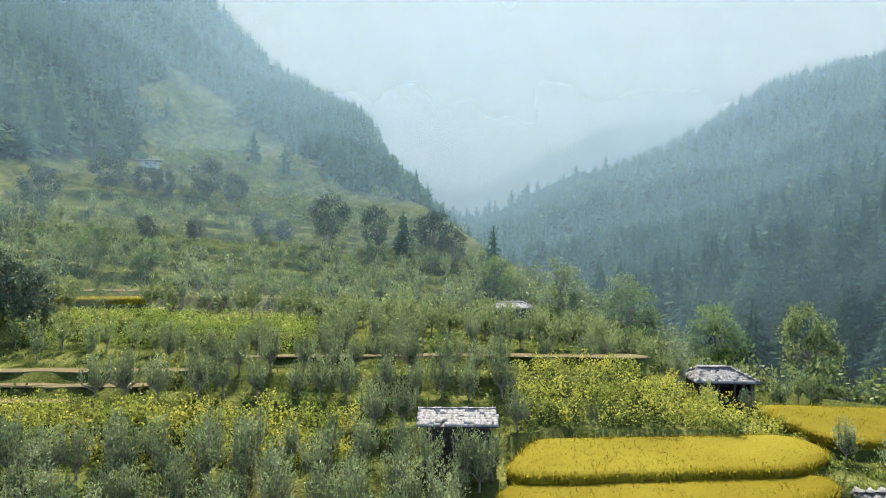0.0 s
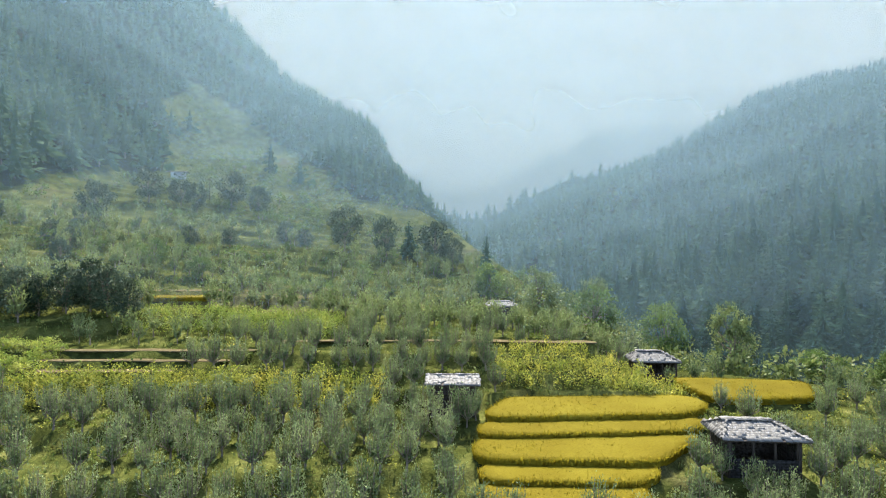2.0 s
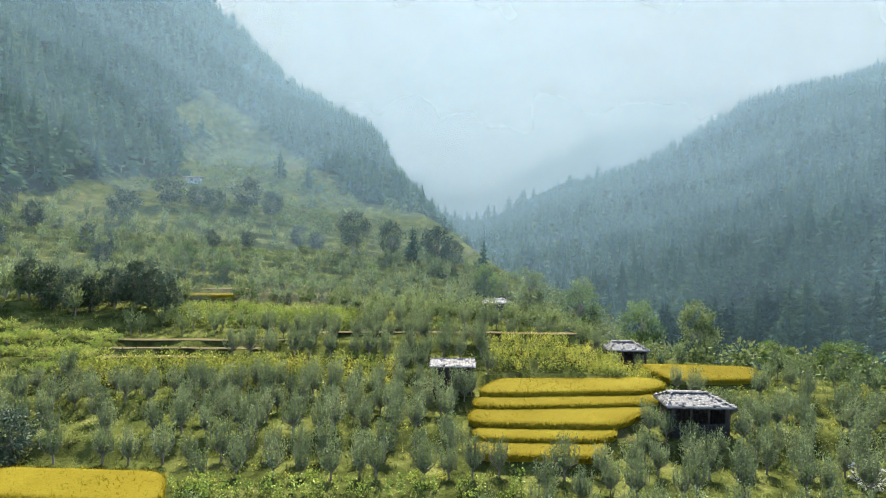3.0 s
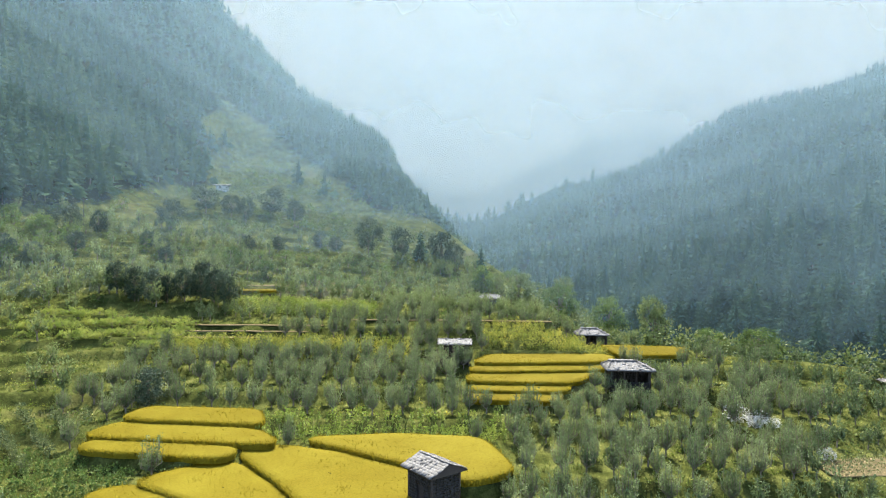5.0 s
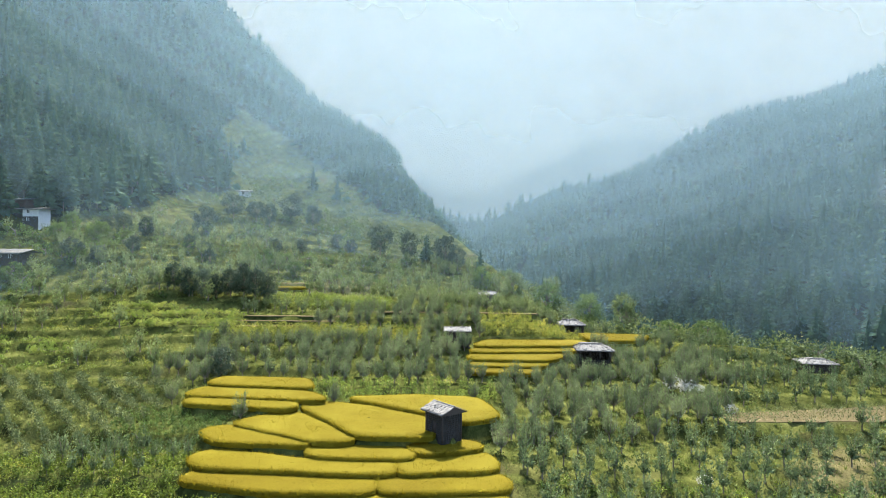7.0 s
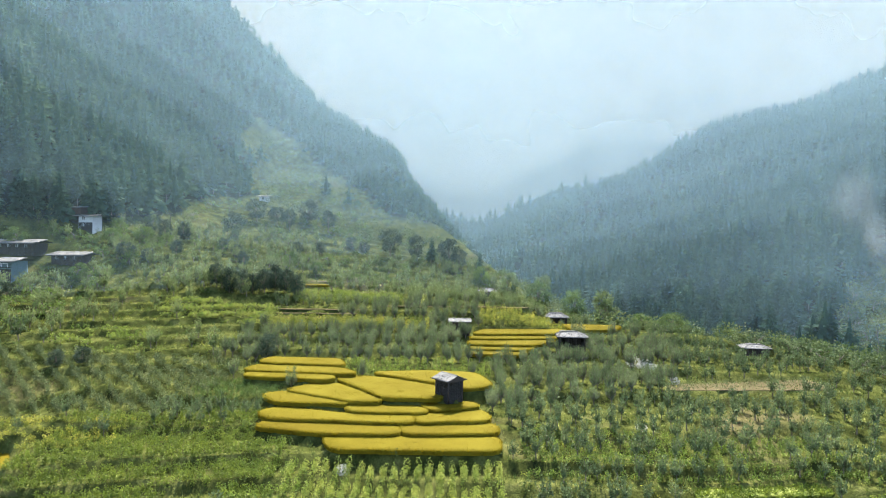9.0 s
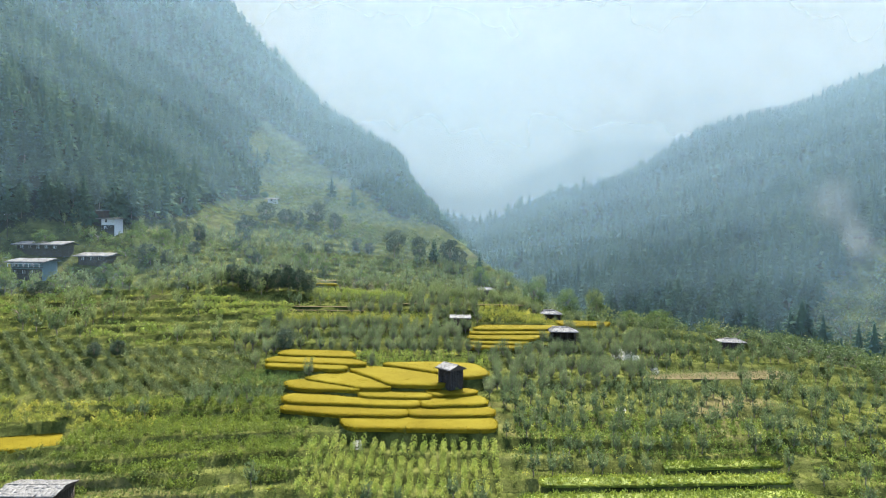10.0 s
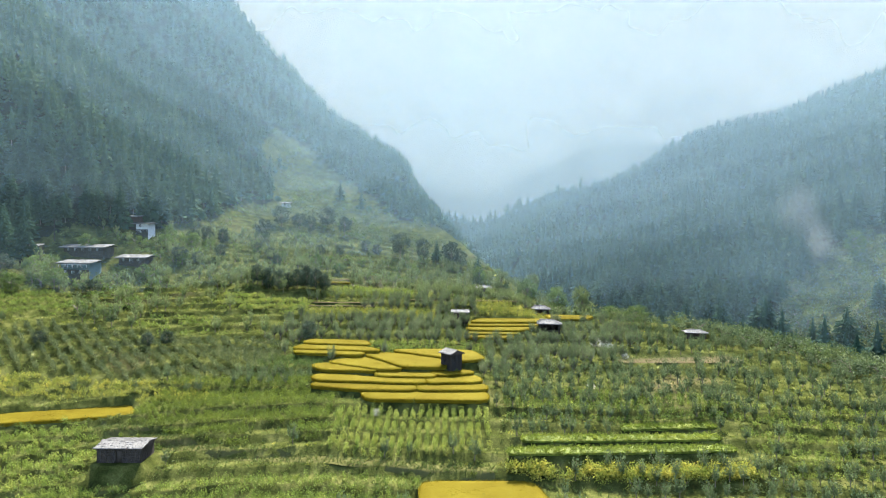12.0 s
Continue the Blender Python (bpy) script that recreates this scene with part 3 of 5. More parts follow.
BROADS = [clumped_crown(50 + i, 8, 3.3, 56, 44, 0.3, 0.08, 0.26) for i in range(3)]


# ---- where nothing else grows ----
HUTS = []  # x, y, radius
FIELDS = []  # x0, x1, y0, y1


def free(x, y, margin=0.8, fields=True):
    ok = path_gap(x, y) > 1.7 + margin * 0.5
    for poly, _, _ in PADDIES:
        ok &= ~inside(x, y, grown(poly, margin))
    for hx, hy, hr in HUTS:
        ok &= (x - hx) ** 2 + (y - hy) ** 2 > (hr + margin) ** 2
    if fields:
        for a, b, c, d in FIELDS:
            ok &= ~((x > a) & (x < b) & (y > c) & (y < d))
    return ok


HUTS += [(0.2, 39.2, 2.0), (23.2, 54.0, 3.6), (23, 49.8, 3), (9, 82.5, 3.4), (9, 77.5, 3), (22.0, 27.8, 2.8), (-1.7, -3.4, 2.6), (-50.6, -33, 4.0), (58, 27.5, 3.6),
         (-109.5, 83, 6), (-116, 65, 8), (-112, 55, 6), (-101, 64.5, 6), (-131, 59, 5)]
FIELDS += [(-90, -57, -46, -22), (-60, -5, -47, -37.5), (-57, -22, -28, -12), (-22, 6, -32, -20), (-100, -39, -6, 17), (-67, -42, 40, 50), (-78, -60, 18, 30), (-122, -98, 16, 40),
           (-42, -6, 38, 42.8), (5, 24, 42.2, 49.5), (-40, -14, 57, 65), (-22, 6, 11.8, 16.0), (-42, -28, -4, 8), (-34, -18, 84, 92)]
PATH = np.array([(-62, -21.5), (-55, -23.5), (-45, -27.5), (-34, -30.8), (-18, -34.0), (-6, -35.4), (5, -36.6)])


def path_gap(x, y):
    """How far a place lies from the middle of the path."""
    best = np.full(np.shape(x), 1e9)
    for (x0, y0), (x1, y1) in zip(PATH[:-1], PATH[1:]):
        f = np.clip(((x - x0) * (x1 - x0) + (y - y0) * (y1 - y0)) / ((x1 - x0) ** 2 + (y1 - y0) ** 2), 0, 1)
        best = np.minimum(best, np.hypot(x - x0 - f * (x1 - x0), y - y0 - f * (y1 - y0)))
    return best


# ---- orchard ----
def orchard_places():
    g = np.random.default_rng(3)
    xs, ys = [], []
    for row in np.arange(-46, 124, 3.25):
        n = np.arange(-125, 100, 2.35)
        xs.append(n + g.uniform(-0.7, 0.7, len(n)))
        ys.append(row + g.uniform(-0.45, 0.45, len(n)) + 0.8 * np.sin(n / 19 + row * 0.3))
    x, y = np.concatenate(xs), np.concatenate(ys)
    w = spur_weight(x, y)
    ok = (w > 0.6) & (x < edge_x(y) - 1) & free(x, y, 1.0)
    dens = vnoise(x, y, 22, 9)
    share = np.where(y > 66, np.interp(y, [66, 85, 115], [0.42, 0.25, 0.1]) + 0.4 * dens, np.where(y > 50, 0.6 + 0.3 * dens, 0.85 + 0.2 * dens))
    share = np.where((x < -45) & (y <= 66), 0.26 + 0.3 * dens, share)
    share = np.where((x > 8) & (y < 36), 0.66 + 0.4 * dens, share)
    share = np.where((x < 8) & (y < -12), 0.16 + 0.2 * dens, share)
    ok &= g.uniform(size=len(x)) < share
    return x[ok], y[ok], g


ax_, ay_, ag = orchard_places()
az_ = ground_at(ax_, ay_)
order = np.argsort((ax_ + 2) ** 2 * 0.5 + (ay_ - 26) ** 2)
near_ids, far_ids = order[:280], order[280:]
apple_meshes = [(quads_mesh("apple_trunk", *w, M_BARK, True), quads_mesh("apple_crown", *c, M_APPLE)) for w, c in APPLES]
for i in near_ids:
    k = int(ag.integers(0, 5))
    tree = new("apple_tree")
    tagged(tree, "bushy grey-green apple tree with upright shoots on a terrace", "tree", "orchard apple trees")
    part("trunk", apple_meshes[k][0], tree)
    part("crown", apple_meshes[k][1], tree)
    tree.matrix_world = pose(ax_[i], ay_[i], az_[i], 0, 0, ag.uniform(0, 360)) @ Matrix.Scale(ag.uniform(0.92, 1.35), 4)


for x, y, size in ((-1.6, 35.6, 1.05), (0.6, 35.0, 1.15), (2.2, 35.8, 1.0), (-3.2, 36.6, 1.1), (20.4, 23.6, 1.05), (22.6, 23.0, 0.95), (25.4, 24.6, 1.1), (19.0, 25.4, 0.9), (21.5, 51.2, 0.9), (24.5, 50.8, 0.8)):
    tree = new("apple_tree")
    tagged(tree, "bushy grey-green apple tree before a farm hut", "tree", "orchard apple trees")
    part("trunk", apple_meshes[int(ag.integers(0, 5))][0], tree)
    part("crown", apple_meshes[int(ag.integers(0, 5))][1], tree)
    tree.matrix_world = pose(x, y, float(ground_at(x, y)[0]), 0, 0, ag.uniform(0, 360)) @ Matrix.Scale(size, 4)


def scattered(name, templates, x, y, z, sizes, mats, label, category, g):
    """Uncountable plants of a kind as one object for their wood and one for their leaves."""
    wood, leaf = [], []
    pick = g.integers(0, len(templates), len(x))
    for k, tpl in enumerate(templates):
        m = pick == k
        if not m.any():
            continue
        yaw = g.uniform(0, 6.28, m.sum())
        xyz = np.stack([x[m], y[m], z[m]], 1)
        if isinstance(tpl[0], tuple):
            wood.append(tiled(tpl[0], xyz, yaw, sizes[m]))
            leaf.append(tiled(tpl[1], xyz, yaw, sizes[m]))
        else:
            leaf.append(tiled(tpl, xyz, yaw, sizes[m]))
    ob = new(name, quads_mesh(name, *joined(leaf), mats[0]))
    tagged(ob, label, category, kind="stuff")
    if wood:
        part("trunks", quads_mesh("trunks", *joined(wood), mats[1], True), ob)
    return ob


fx, fy, fz = ax_[far_ids], ay_[far_ids], az_[far_ids]
upper = (fy > 53) | ((fx < -45) & (fy > 20))
for m, mat, name, label in ((~upper, M_APPLE, "orchard", "many small grey-green apple trees on terraces"), (upper, M_WILLOW, "upper_orchard", "pale green slender trees on the upper terraces")):
    scattered(name, APPLES_FAR, fx[m], fy[m], fz[m], ag.uniform(0.8, 1.25, m.sum()) * np.where(fy[m] > 60, 1.25, np.where((fx[m] < -45) & (fy[m] > 16), 1.5, 1.0)), (mat, M_BARK), label, "orchard", ag)

# ---- forest ----
g = np.random.default_rng(11)


def forest_places(x0, x1, y0, y1, pitch, g):
    x, y = np.meshgrid(np.arange(x0, x1, pitch), np.arange(y0, y1, pitch))
    x, y = x.ravel() + g.uniform(-0.45, 0.45, x.size) * pitch, y.ravel() + g.uniform(-0.45, 0.45, y.size) * pitch
    return x, y


x, y = forest_places(-310, 10, -20, 372, 5.0, g)
ok = (left_wood(x, y) | (inside(x, y, GLADE) & (y > 150) & (g.uniform(size=len(x)) < 0.04)))
LX, LY = x[ok], y[ok]
x, y = forest_places(-20, 360, -30, 335, 5.4, g)
ok = right_wood(x, y) & (vnoise(x, y, 16, 8) > -0.82)
RX, RY = x[ok], y[ok]
cone_meshes = [(quads_mesh("cone_trunk", *w, M_BARK, True), quads_mesh("cone_crown", *c, M_NEEDLE)) for w, c in CONIFERS]


def lone_tree(name, label, meshes, x, y, height, width, k, full, group=""):
    """full: the template's own height and width."""
    t = new(name)
    tagged(t, label, "tree", group or name.replace("_", " ") + "s")
    part("trunk", meshes[k % len(meshes)][0], t)
    part("crown", meshes[k % len(meshes)][1], t)
    s = Matrix.Diagonal((width / full[1], width / full[1], height / full[0], 1))
    t.matrix_world = pose(x, y, float(ground_at(x, y)[0]) - 0.1, 0, 0, 67 * k % 360) @ s
    return t


for name, X, Y, label in (("pine_forest", LX, LY, "dense dark conifers on the steep slope"), ("cedar_forest", RX, RY, "dense dark conifers across the stream")):
    front = np.argsort(np.hypot(X - 52, Y - 84) if name == "cedar_forest" else (Y - 60) ** 2 * 0.05 + np.abs(X + 105))[:90]
    size = g.uniform(0.7, 1.15, len(X)) * np.interp(Y, [60, 110, 150, 300], [0.8, 0.9, 0.95, 0.66])
    for k in front:
        lone_tree("conifer_tree", "tall dark conifer at the forest edge", cone_meshes, X[k], Y[k], 17.5 * size[k], 9.2 * size[k], int(k), (18, 10.4), "forest edge conifers")
    rest = np.setdiff1d(np.arange(len(X)), front)
    X, Y, size = X[rest], Y[rest], size[rest]
    for far, shapes in ((Y < 175, CONIFERS_FAR), (Y >= 175, CONIFERS_SMALL)):
        scattered(name, shapes, X[far], Y[far], ground_at(X[far], Y[far]), size[far], (M_PINE if name == "pine_forest" else M_NEEDLE, M_BARK), label, "forest", g)

# ---- plots of rice, greens and bare soil ----
def plot_bed(name, poly, level, top, mat):
    rings = [(grown(poly, 0.02), -0.05), (grown(poly, 0.06), top * 0.8), (grown(poly, -0.04), top)]
    m = len(poly)
    c = poly.mean(0)
    v = [np.column_stack([p, np.full(m, level + h)]) for p, h in rings]
    for f in (0.8, 0.5, 0.2, 0.02):
        v.append(np.column_stack([c + (poly - c) * f, np.full(m, level + top) + 0.03 * vnoise(c[0] + (poly[:, 0] - c[0]) * f, poly[:, 1] * f, 2.0, 3)]))
    q = [(r * m + i, r * m + (i + 1) % m, (r + 1) * m + (i + 1) % m, (r + 1) * m + i) for r in range(len(v) - 1) for i in range(m)]
    return quads_mesh(name, np.vstack(v), q, mat)


def crop_plot(poly, level, kind, g):
    if kind == "soil":
        ob = new("tilled_plot", plot_bed("tilled_plot", poly, level, HIGH[kind], M_EARTH))
        return tagged(ob, "bare tilled earth strip on a terrace", "field", "tilled plots")
    mat, name = (M_RICE, "rice_field") if kind == "rice" else (M_LUSH, "greens_field")
    top = HIGH[kind] - 0.1
    ob = new(name, plot_bed(name, poly, level, top, mat))
    if kind == "rice":
        tagged(ob, "ripe golden rice paddy on a narrow terrace", "rice field", "terraced rice fields")
    else:
        tagged(ob, "bright green leafy crop strip on a terrace", "field", "green crop strips")
    lo, hi = poly.min(0), poly.max(0)
    n = int((hi - lo).prod() * (10 if kind == "rice" else 7))
    x, y = g.uniform(lo[0], hi[0], n), g.uniform(lo[1], hi[1], n)
    k = inside(x, y, grown(poly, 0.1))
    x, y = x[k], y[k]
    h = 0.05 * vnoise(x, y, 2.5, 2)
    tuft = tuft_template(5, 3, 0.17, 0.05, 0.7) if kind == "rice" else bush_template(6, 0.4, 0.3, 7, 0.24, 0.4)
    blades = tiled(tuft, np.column_stack([x, y, np.full(len(x), level + top - 0.12) + h]), g.uniform(0, 6.28, len(x)), g.uniform(0.8, 1.25, len(x)))
    rim = np.repeat(poly, 26, 0)
    rim = rim + (np.roll(poly, -1, 0) - poly).repeat(26, 0) * g.uniform(0, 1, (len(rim), 1))
    z = level + g.uniform(0.0, top - 0.1, len(rim))
    fringe = tiled(tuft_template(6, 3, 0.3, 0.03, 0.5), np.column_stack([rim, z]), g.uniform(0, 6.28, len(rim)), g.uniform(0.8, 1.2, len(rim)))
    stalks = part("stalks", quads_mesh("stalks", *joined([blades, fringe]), mat), ob)
    stalks["kind"] = "stuff"
    return ob


for poly, level, kind in PADDIES:
    if kind != "pad":
        crop_plot(poly, level, kind, g)


# ---- rows of beans and vegetables ----
def row_places(x0, x1, y0, y1, row, gap, g, along="x"):
    if along == "x":
        x, y = np.meshgrid(np.arange(x0, x1, gap), np.arange(y0, y1, row))
    else:
        y, x = np.meshgrid(np.arange(y0, y1, gap), np.arange(x0, x1, row))
    x, y = x.ravel(), y.ravel()
    x, y = x + g.normal(0, 0.12, len(x)), y + g.normal(0, 0.12, len(y)) + 0.5 * np.sin(x / 6)
    ok = free(x, y, 0.3, False) & (g.uniform(size=len(x)) < 0.93) & (vnoise(x, y, 9, 21) > -0.7)
    return x[ok], y[ok]


def slanting_places(x0, x1, y0, y1, row, gap, g):
    """Rows that run off to the left as they climb."""
    u, v = np.meshgrid(np.arange(-80, 80, gap), np.arange(-80, 80, row))
    u, v = u.ravel() + g.normal(0, 0.1, u.size), v.ravel() + g.normal(0, 0.12, v.size)
    x, y = (x0 + x1) / 2 - 0.72 * u + 0.69 * v, (y0 + y1) / 2 + 0.69 * u + 0.72 * v
    ok = (x > x0) & (x < x1) & (y > y0) & (y < y1) & (g.uniform(size=len(x)) < 0.94)
    x, y = x[ok], y[ok]
    ok = free(x, y, 0.3, False)
    return x[ok], y[ok]


BEANS = [bush_template(60 + i, 1.7 + 0.3 * i, 0.5, 84, 0.18, 0.4) for i in range(3)]
GREENS = [bush_template(70 + i, 1.45, 0.46, 44, 0.22, 0.42) for i in range(3)]
VINES = [bush_template(80 + i, 2.5, 0.5, 60, 0.3, 0.4) for i in range(2)]


def crop(name, tpl, place, mat, label, lo, hi):
    x, y = place
    scattered(name, tpl, x, y, ground_at(x, y) - 0.03, g.uniform(lo, hi, len(x)), (mat, M_BARK), label, "crop", g)


crop("yellowing_beans", BEANS, row_places(-42, -6, 38, 42.8, 1.1, 0.75, g), M_BEANY, "tall yellowing bean plants in rows", 0.7, 1.15)
crop("yellowing_beans", BEANS, row_places(5, 24, 42.2, 49.5, 1.4, 0.8, g), M_BEANY, "tall yellowing bean plants on two terraces", 0.6, 1.0)
crop("green_beans", BEANS, row_places(-40, -14, 57, 65, 1.6, 0.8, g), M_BEANG, "bright green climbing bean plants", 0.6, 1.0)
crop("vegetable_rows", GREENS, row_places(-57, -22, -28, -12, 1.5, 0.6, g), M_LUSH, "dark green vegetable plants in rows above the path", 0.6, 0.95)
crop("vegetable_rows", GREENS, row_places(-30, -20, -27, -20, 2.0, 0.9, g), M_BEANG, "bright green vegetable plants in rows", 0.6, 0.95)
crop("maize_rows", BEANS, row_places(-20, 5, -32, -21, 1.35, 0.55, g, "y"), M_BEANG, "yellow-green maize plants in upright rows", 0.55, 0.9)
crop("bean_rows", BEANS, row_places(-60, -6, -46, -38, 1.5, 0.65, g), M_BEANG, "leafy bright green bean rows below the path", 0.5, 0.8)
crop("yellowing_beans", GREENS, row_places(5, 42, -38.5, -36, 0.8, 0.7, g), M_BEANY, "yellowing bean plants below the green strips", 1.0, 1.4)
crop("bean_rows", GREENS, row_places(-88, -57, -46, -22, 1.7, 0.65, g), M_BEANG, "yellow-green bean rows on terraces", 0.55, 0.95)
crop("bean_rows", GREENS, row_places(-56, -28, -12, -5, 1.5, 0.7, g), M_LUSH, "leafy green rows below the staked plants", 0.6, 1.0)
crop("yellowing_beans", GREENS, row_places(-90, -46, -13, -6, 1.8, 0.75, g), M_BEANY, "yellowing bean plants between young trees", 0.5, 0.9)
crop("bean_rows", GREENS, row_places(8, 46, -23, -13, 1.9, 0.75, g), M_BEANG, "green bean rows between apple trees", 0.5, 0.9)
crop("yellowing_beans", GREENS, row_places(44, 76, -38, -20, 1.9, 0.75, g), M_BEANG, "yellow-green plants in rows between apple trees", 0.45, 0.8)
crop("staked_vines", VINES, slanting_places(-100, -39, -5, 16, 2.5, 0.62, g), M_VINE, "dark green staked plants in slanting rows", 0.5, 0.75)
crop("crop_rows", GREENS, row_places(-122, -98, 16, 40, 2.2, 0.8, g), M_BEANG, "pale green crop rows below the hamlet", 0.5, 0.9)
crop("maize_strip", VINES, row_places(-22, 6, 11.8, 16.0, 1.3, 0.8, g), M_BEANG, "bright green leafy strip behind the paddies", 0.4, 0.75)
crop("vegetable_patch", GREENS, row_places(-42, -28, -4, 8, 1.3, 0.7, g), M_BROAD, "broad-leaved vegetable patch between paddies", 0.5, 0.8)
crop("potato_rows", GREENS, row_places(-34, -18, 84, 92, 1.8, 0.8, g), M_BROAD, "dark green potato rows on an upper terrace", 0.5, 0.8)


def grass_path():
    """A worn grassy path along the terrace edge."""
    f = np.linspace(0, len(PATH) - 1, 90)
    mid = np.column_stack([np.interp(f, np.arange(len(PATH)), PATH[:, k]) for k in (0, 1)])
    along = np.gradient(mid, axis=0)
    side = np.column_stack([-along[:, 1], along[:, 0]]) / np.linalg.norm(along, axis=1)[:, None]
    wide = 1.25 + 0.3 * vnoise(mid[:, 0], mid[:, 1], 4, 8)
    rows = []
    for k in np.linspace(-1, 1, 7):
        p = mid + side * (wide * k)[:, None]
        rows.append(np.column_stack([p, ground_at(p[:, 0], p[:, 1]) + 0.07 - 0.05 * k * k]))
    q = [(r * 90 + i, r * 90 + i + 1, (r + 1) * 90 + i + 1, (r + 1) * 90 + i) for r in range(6) for i in range(89)]
    ob = new("path", quads_mesh("path", np.vstack(rows), q, M_PATH, True))
    tagged(ob, "worn grassy footpath along a terrace edge", "path", kind="structure")


grass_path()
f = g.uniform(0, len(PATH) - 1, 2600)
x, y = (np.interp(f, np.arange(len(PATH)), PATH[:, k]) + g.normal(0, 1.3, 2600) for k in (0, 1))
scattered("path_grass", [tuft_template(125 + i, 7, 0.34, 0.035, 0.6) for i in range(3)], x, y, ground_at(x, y) - 0.02, g.uniform(0.5, 1.3, 2600), (M_GRASS, M_BARK), "tufts of dry grass along the footpath", "grass", g)

# ---- weeds and scrub ----
WEEDS = [bush_template(90 + i, 0.6, 0.45, 14, 0.2, 0.4) for i in range(3)]
SCRUB = [bush_template(95 + i, 2.2, 1.3, 64, 0.3, 0.34) for i in range(4)]
SCRUB_SMALL = [bush_template(99 + i, 2.0, 1.3, 34, 0.42, 0.36) for i in range(3)]
GRASS = [tuft_template(120 + i, 7, 0.5, 0.035, 0.5) for i in range(3)]
x, y = g.uniform(-130, 85, 48000), g.uniform(-47, 115, 48000)
slope = np.abs(land(x, y + 0.4) - land(x, y - 0.4))
ok = (spur_weight(x, y) > 0.4) & free(x, y, 0.2, False)
weedy = ok & (g.uniform(size=len(x)) < np.where(slope > 0.3, 0.34, 0.06))
scattered("weeds", WEEDS, x[weedy], y[weedy], ground_at(x[weedy], y[weedy]) - 0.05, g.uniform(0.6, 1.6, weedy.sum()), (M_GRASS, M_BARK), "leafy weeds on the terrace banks", "weeds", g)
grassy = ok & ~weedy & (g.uniform(size=len(x)) < 0.75)
scattered("grass", GRASS, x[grassy], y[grassy], ground_at(x[grassy], y[grassy]) - 0.03, g.uniform(0.5, 1.3, grassy.sum()), (M_GRASS, M_BARK), "rough meadow grass between the trees", "grass", g)
x, y = g.uniform(-135, 20, 560), g.uniform(90, 318, 560)
ok = (x < edge_x(y) + 25) & ((x > np.interp(y, [47, 94, 181, 182], [-128, -104, -93, -200])) & ((y < 181) | inside(x, y, GLADE)))
ok &= (vnoise(x, y, 15, 5) > -0.35) & free(x, y, 1.0) & (g.uniform(size=len(x)) < np.clip((y - 80) / 50, 0.1, 1))
scattered("scrub", SCRUB, x[ok], y[ok], ground_at(x[ok], y[ok]) - 0.2, g.uniform(0.4, 1.4, ok.sum()), (M_SCRUB, M_BARK), "pale green scrub bushes on the slope", "scrub", g)
x, y = g.uniform(-130, 5, 3600), g.uniform(120, 318, 3600)
ok = inside(x, y, GLADE) & (vnoise(x, y, 11, 25) > -0.25)
scattered("scrub", SCRUB_SMALL, x[ok], y[ok], ground_at(x[ok], y[ok]) - 0.15, g.uniform(0.35, 1.15, ok.sum()), (M_SCRUB, M_BARK), "low pale green scrub in the open gully", "scrub", g)
SHRUBS = [clumped_crown(130 + i, 2.4, 1.5, 9, 12, 0.3, 0.02, 0.36) for i in range(4)]
x, y = g.uniform(-135, 20, 330), g.uniform(84, 318, 330)
ok = (x < edge_x(y) + 25) & ((x > np.interp(y, [47, 94, 181, 182], [-128, -104, -93, -200])) & ((y < 181) | inside(x, y, GLADE))) & (vnoise(x, y, 13, 15) > -0.3) & free(x, y, 1.0)
scattered("shrubs", SHRUBS, x[ok], y[ok], ground_at(x[ok], y[ok]) - 0.2, g.uniform(0.6, 1.7, ok.sum()), (M_BROAD, M_BARK), "rounded green shrubs scattered over the slope", "shrubs", g)
x, y = g.uniform(-115, 22, 8200), g.uniform(50, 160, 8200)
slope = np.abs(land(x, y + 0.4) - land(x, y - 0.4))
ok = (slope > 0.3) & (spur_weight(x, y) > 0.4) & free(x, y, 0.8) & (vnoise(x, y, 10, 16) > -0.3) & (g.uniform(size=len(x)) < 0.7)
scattered("hedge_shrubs", SHRUBS, x[ok], y[ok], ground_at(x[ok], y[ok]) - 0.15, g.uniform(0.3, 0.7, ok.sum()), (M_BROAD, M_BARK), "dark shrubs along the terrace banks", "shrubs", g)
x, y = g.uniform(20, 240, 3200), g.uniform(0, 130, 3200)
s_ = x - edge_x(y)
ok = (s_ > -1) & ((s_ < 16) | (((x - 136) / 41) ** 2 + ((y - 54) / 39) ** 2 < 1))
scattered("scrub", SCRUB, x[ok], y[ok], ground_at(x[ok], y[ok]) - 0.2, g.uniform(0.6, 1.9, ok.sum()), (M_SCRUB, M_BARK), "scrub bushes on the stream bank", "scrub", g)

x, y = g.uniform(48, 125, 900), g.uniform(-60, 34, 900)
s_ = x - edge_x(y)
ok = (s_ > -3) & (s_ < 26)
scattered("shrubs", SHRUBS, x[ok], y[ok], ground_at(x[ok], y[ok]) - 0.2, g.uniform(0.6, 1.6, ok.sum()), (M_APPLE, M_BARK), "grey-green shrubs on the bank below the orchard", "shrubs", g)
x, y = g.uniform(-67, -42, 300), g.uniform(40, 50, 300)
scattered("yellow_shrubs", SHRUBS, x, y, ground_at(x, y) - 0.15, g.uniform(0.35, 0.65, 300), (M_BEANG, M_BARK), "yellow-green leafy shrubs in a dense stand", "shrubs", g)
x, y = g.uniform(-78, -60, 60), g.uniform(18, 30, 60)
scattered("yellow_shrubs", SHRUBS, x, y, ground_at(x, y) - 0.15, g.uniform(0.35, 0.7, 60), (M_BEANG, M_BARK), "yellow-green bushes on a terrace", "shrubs", g)
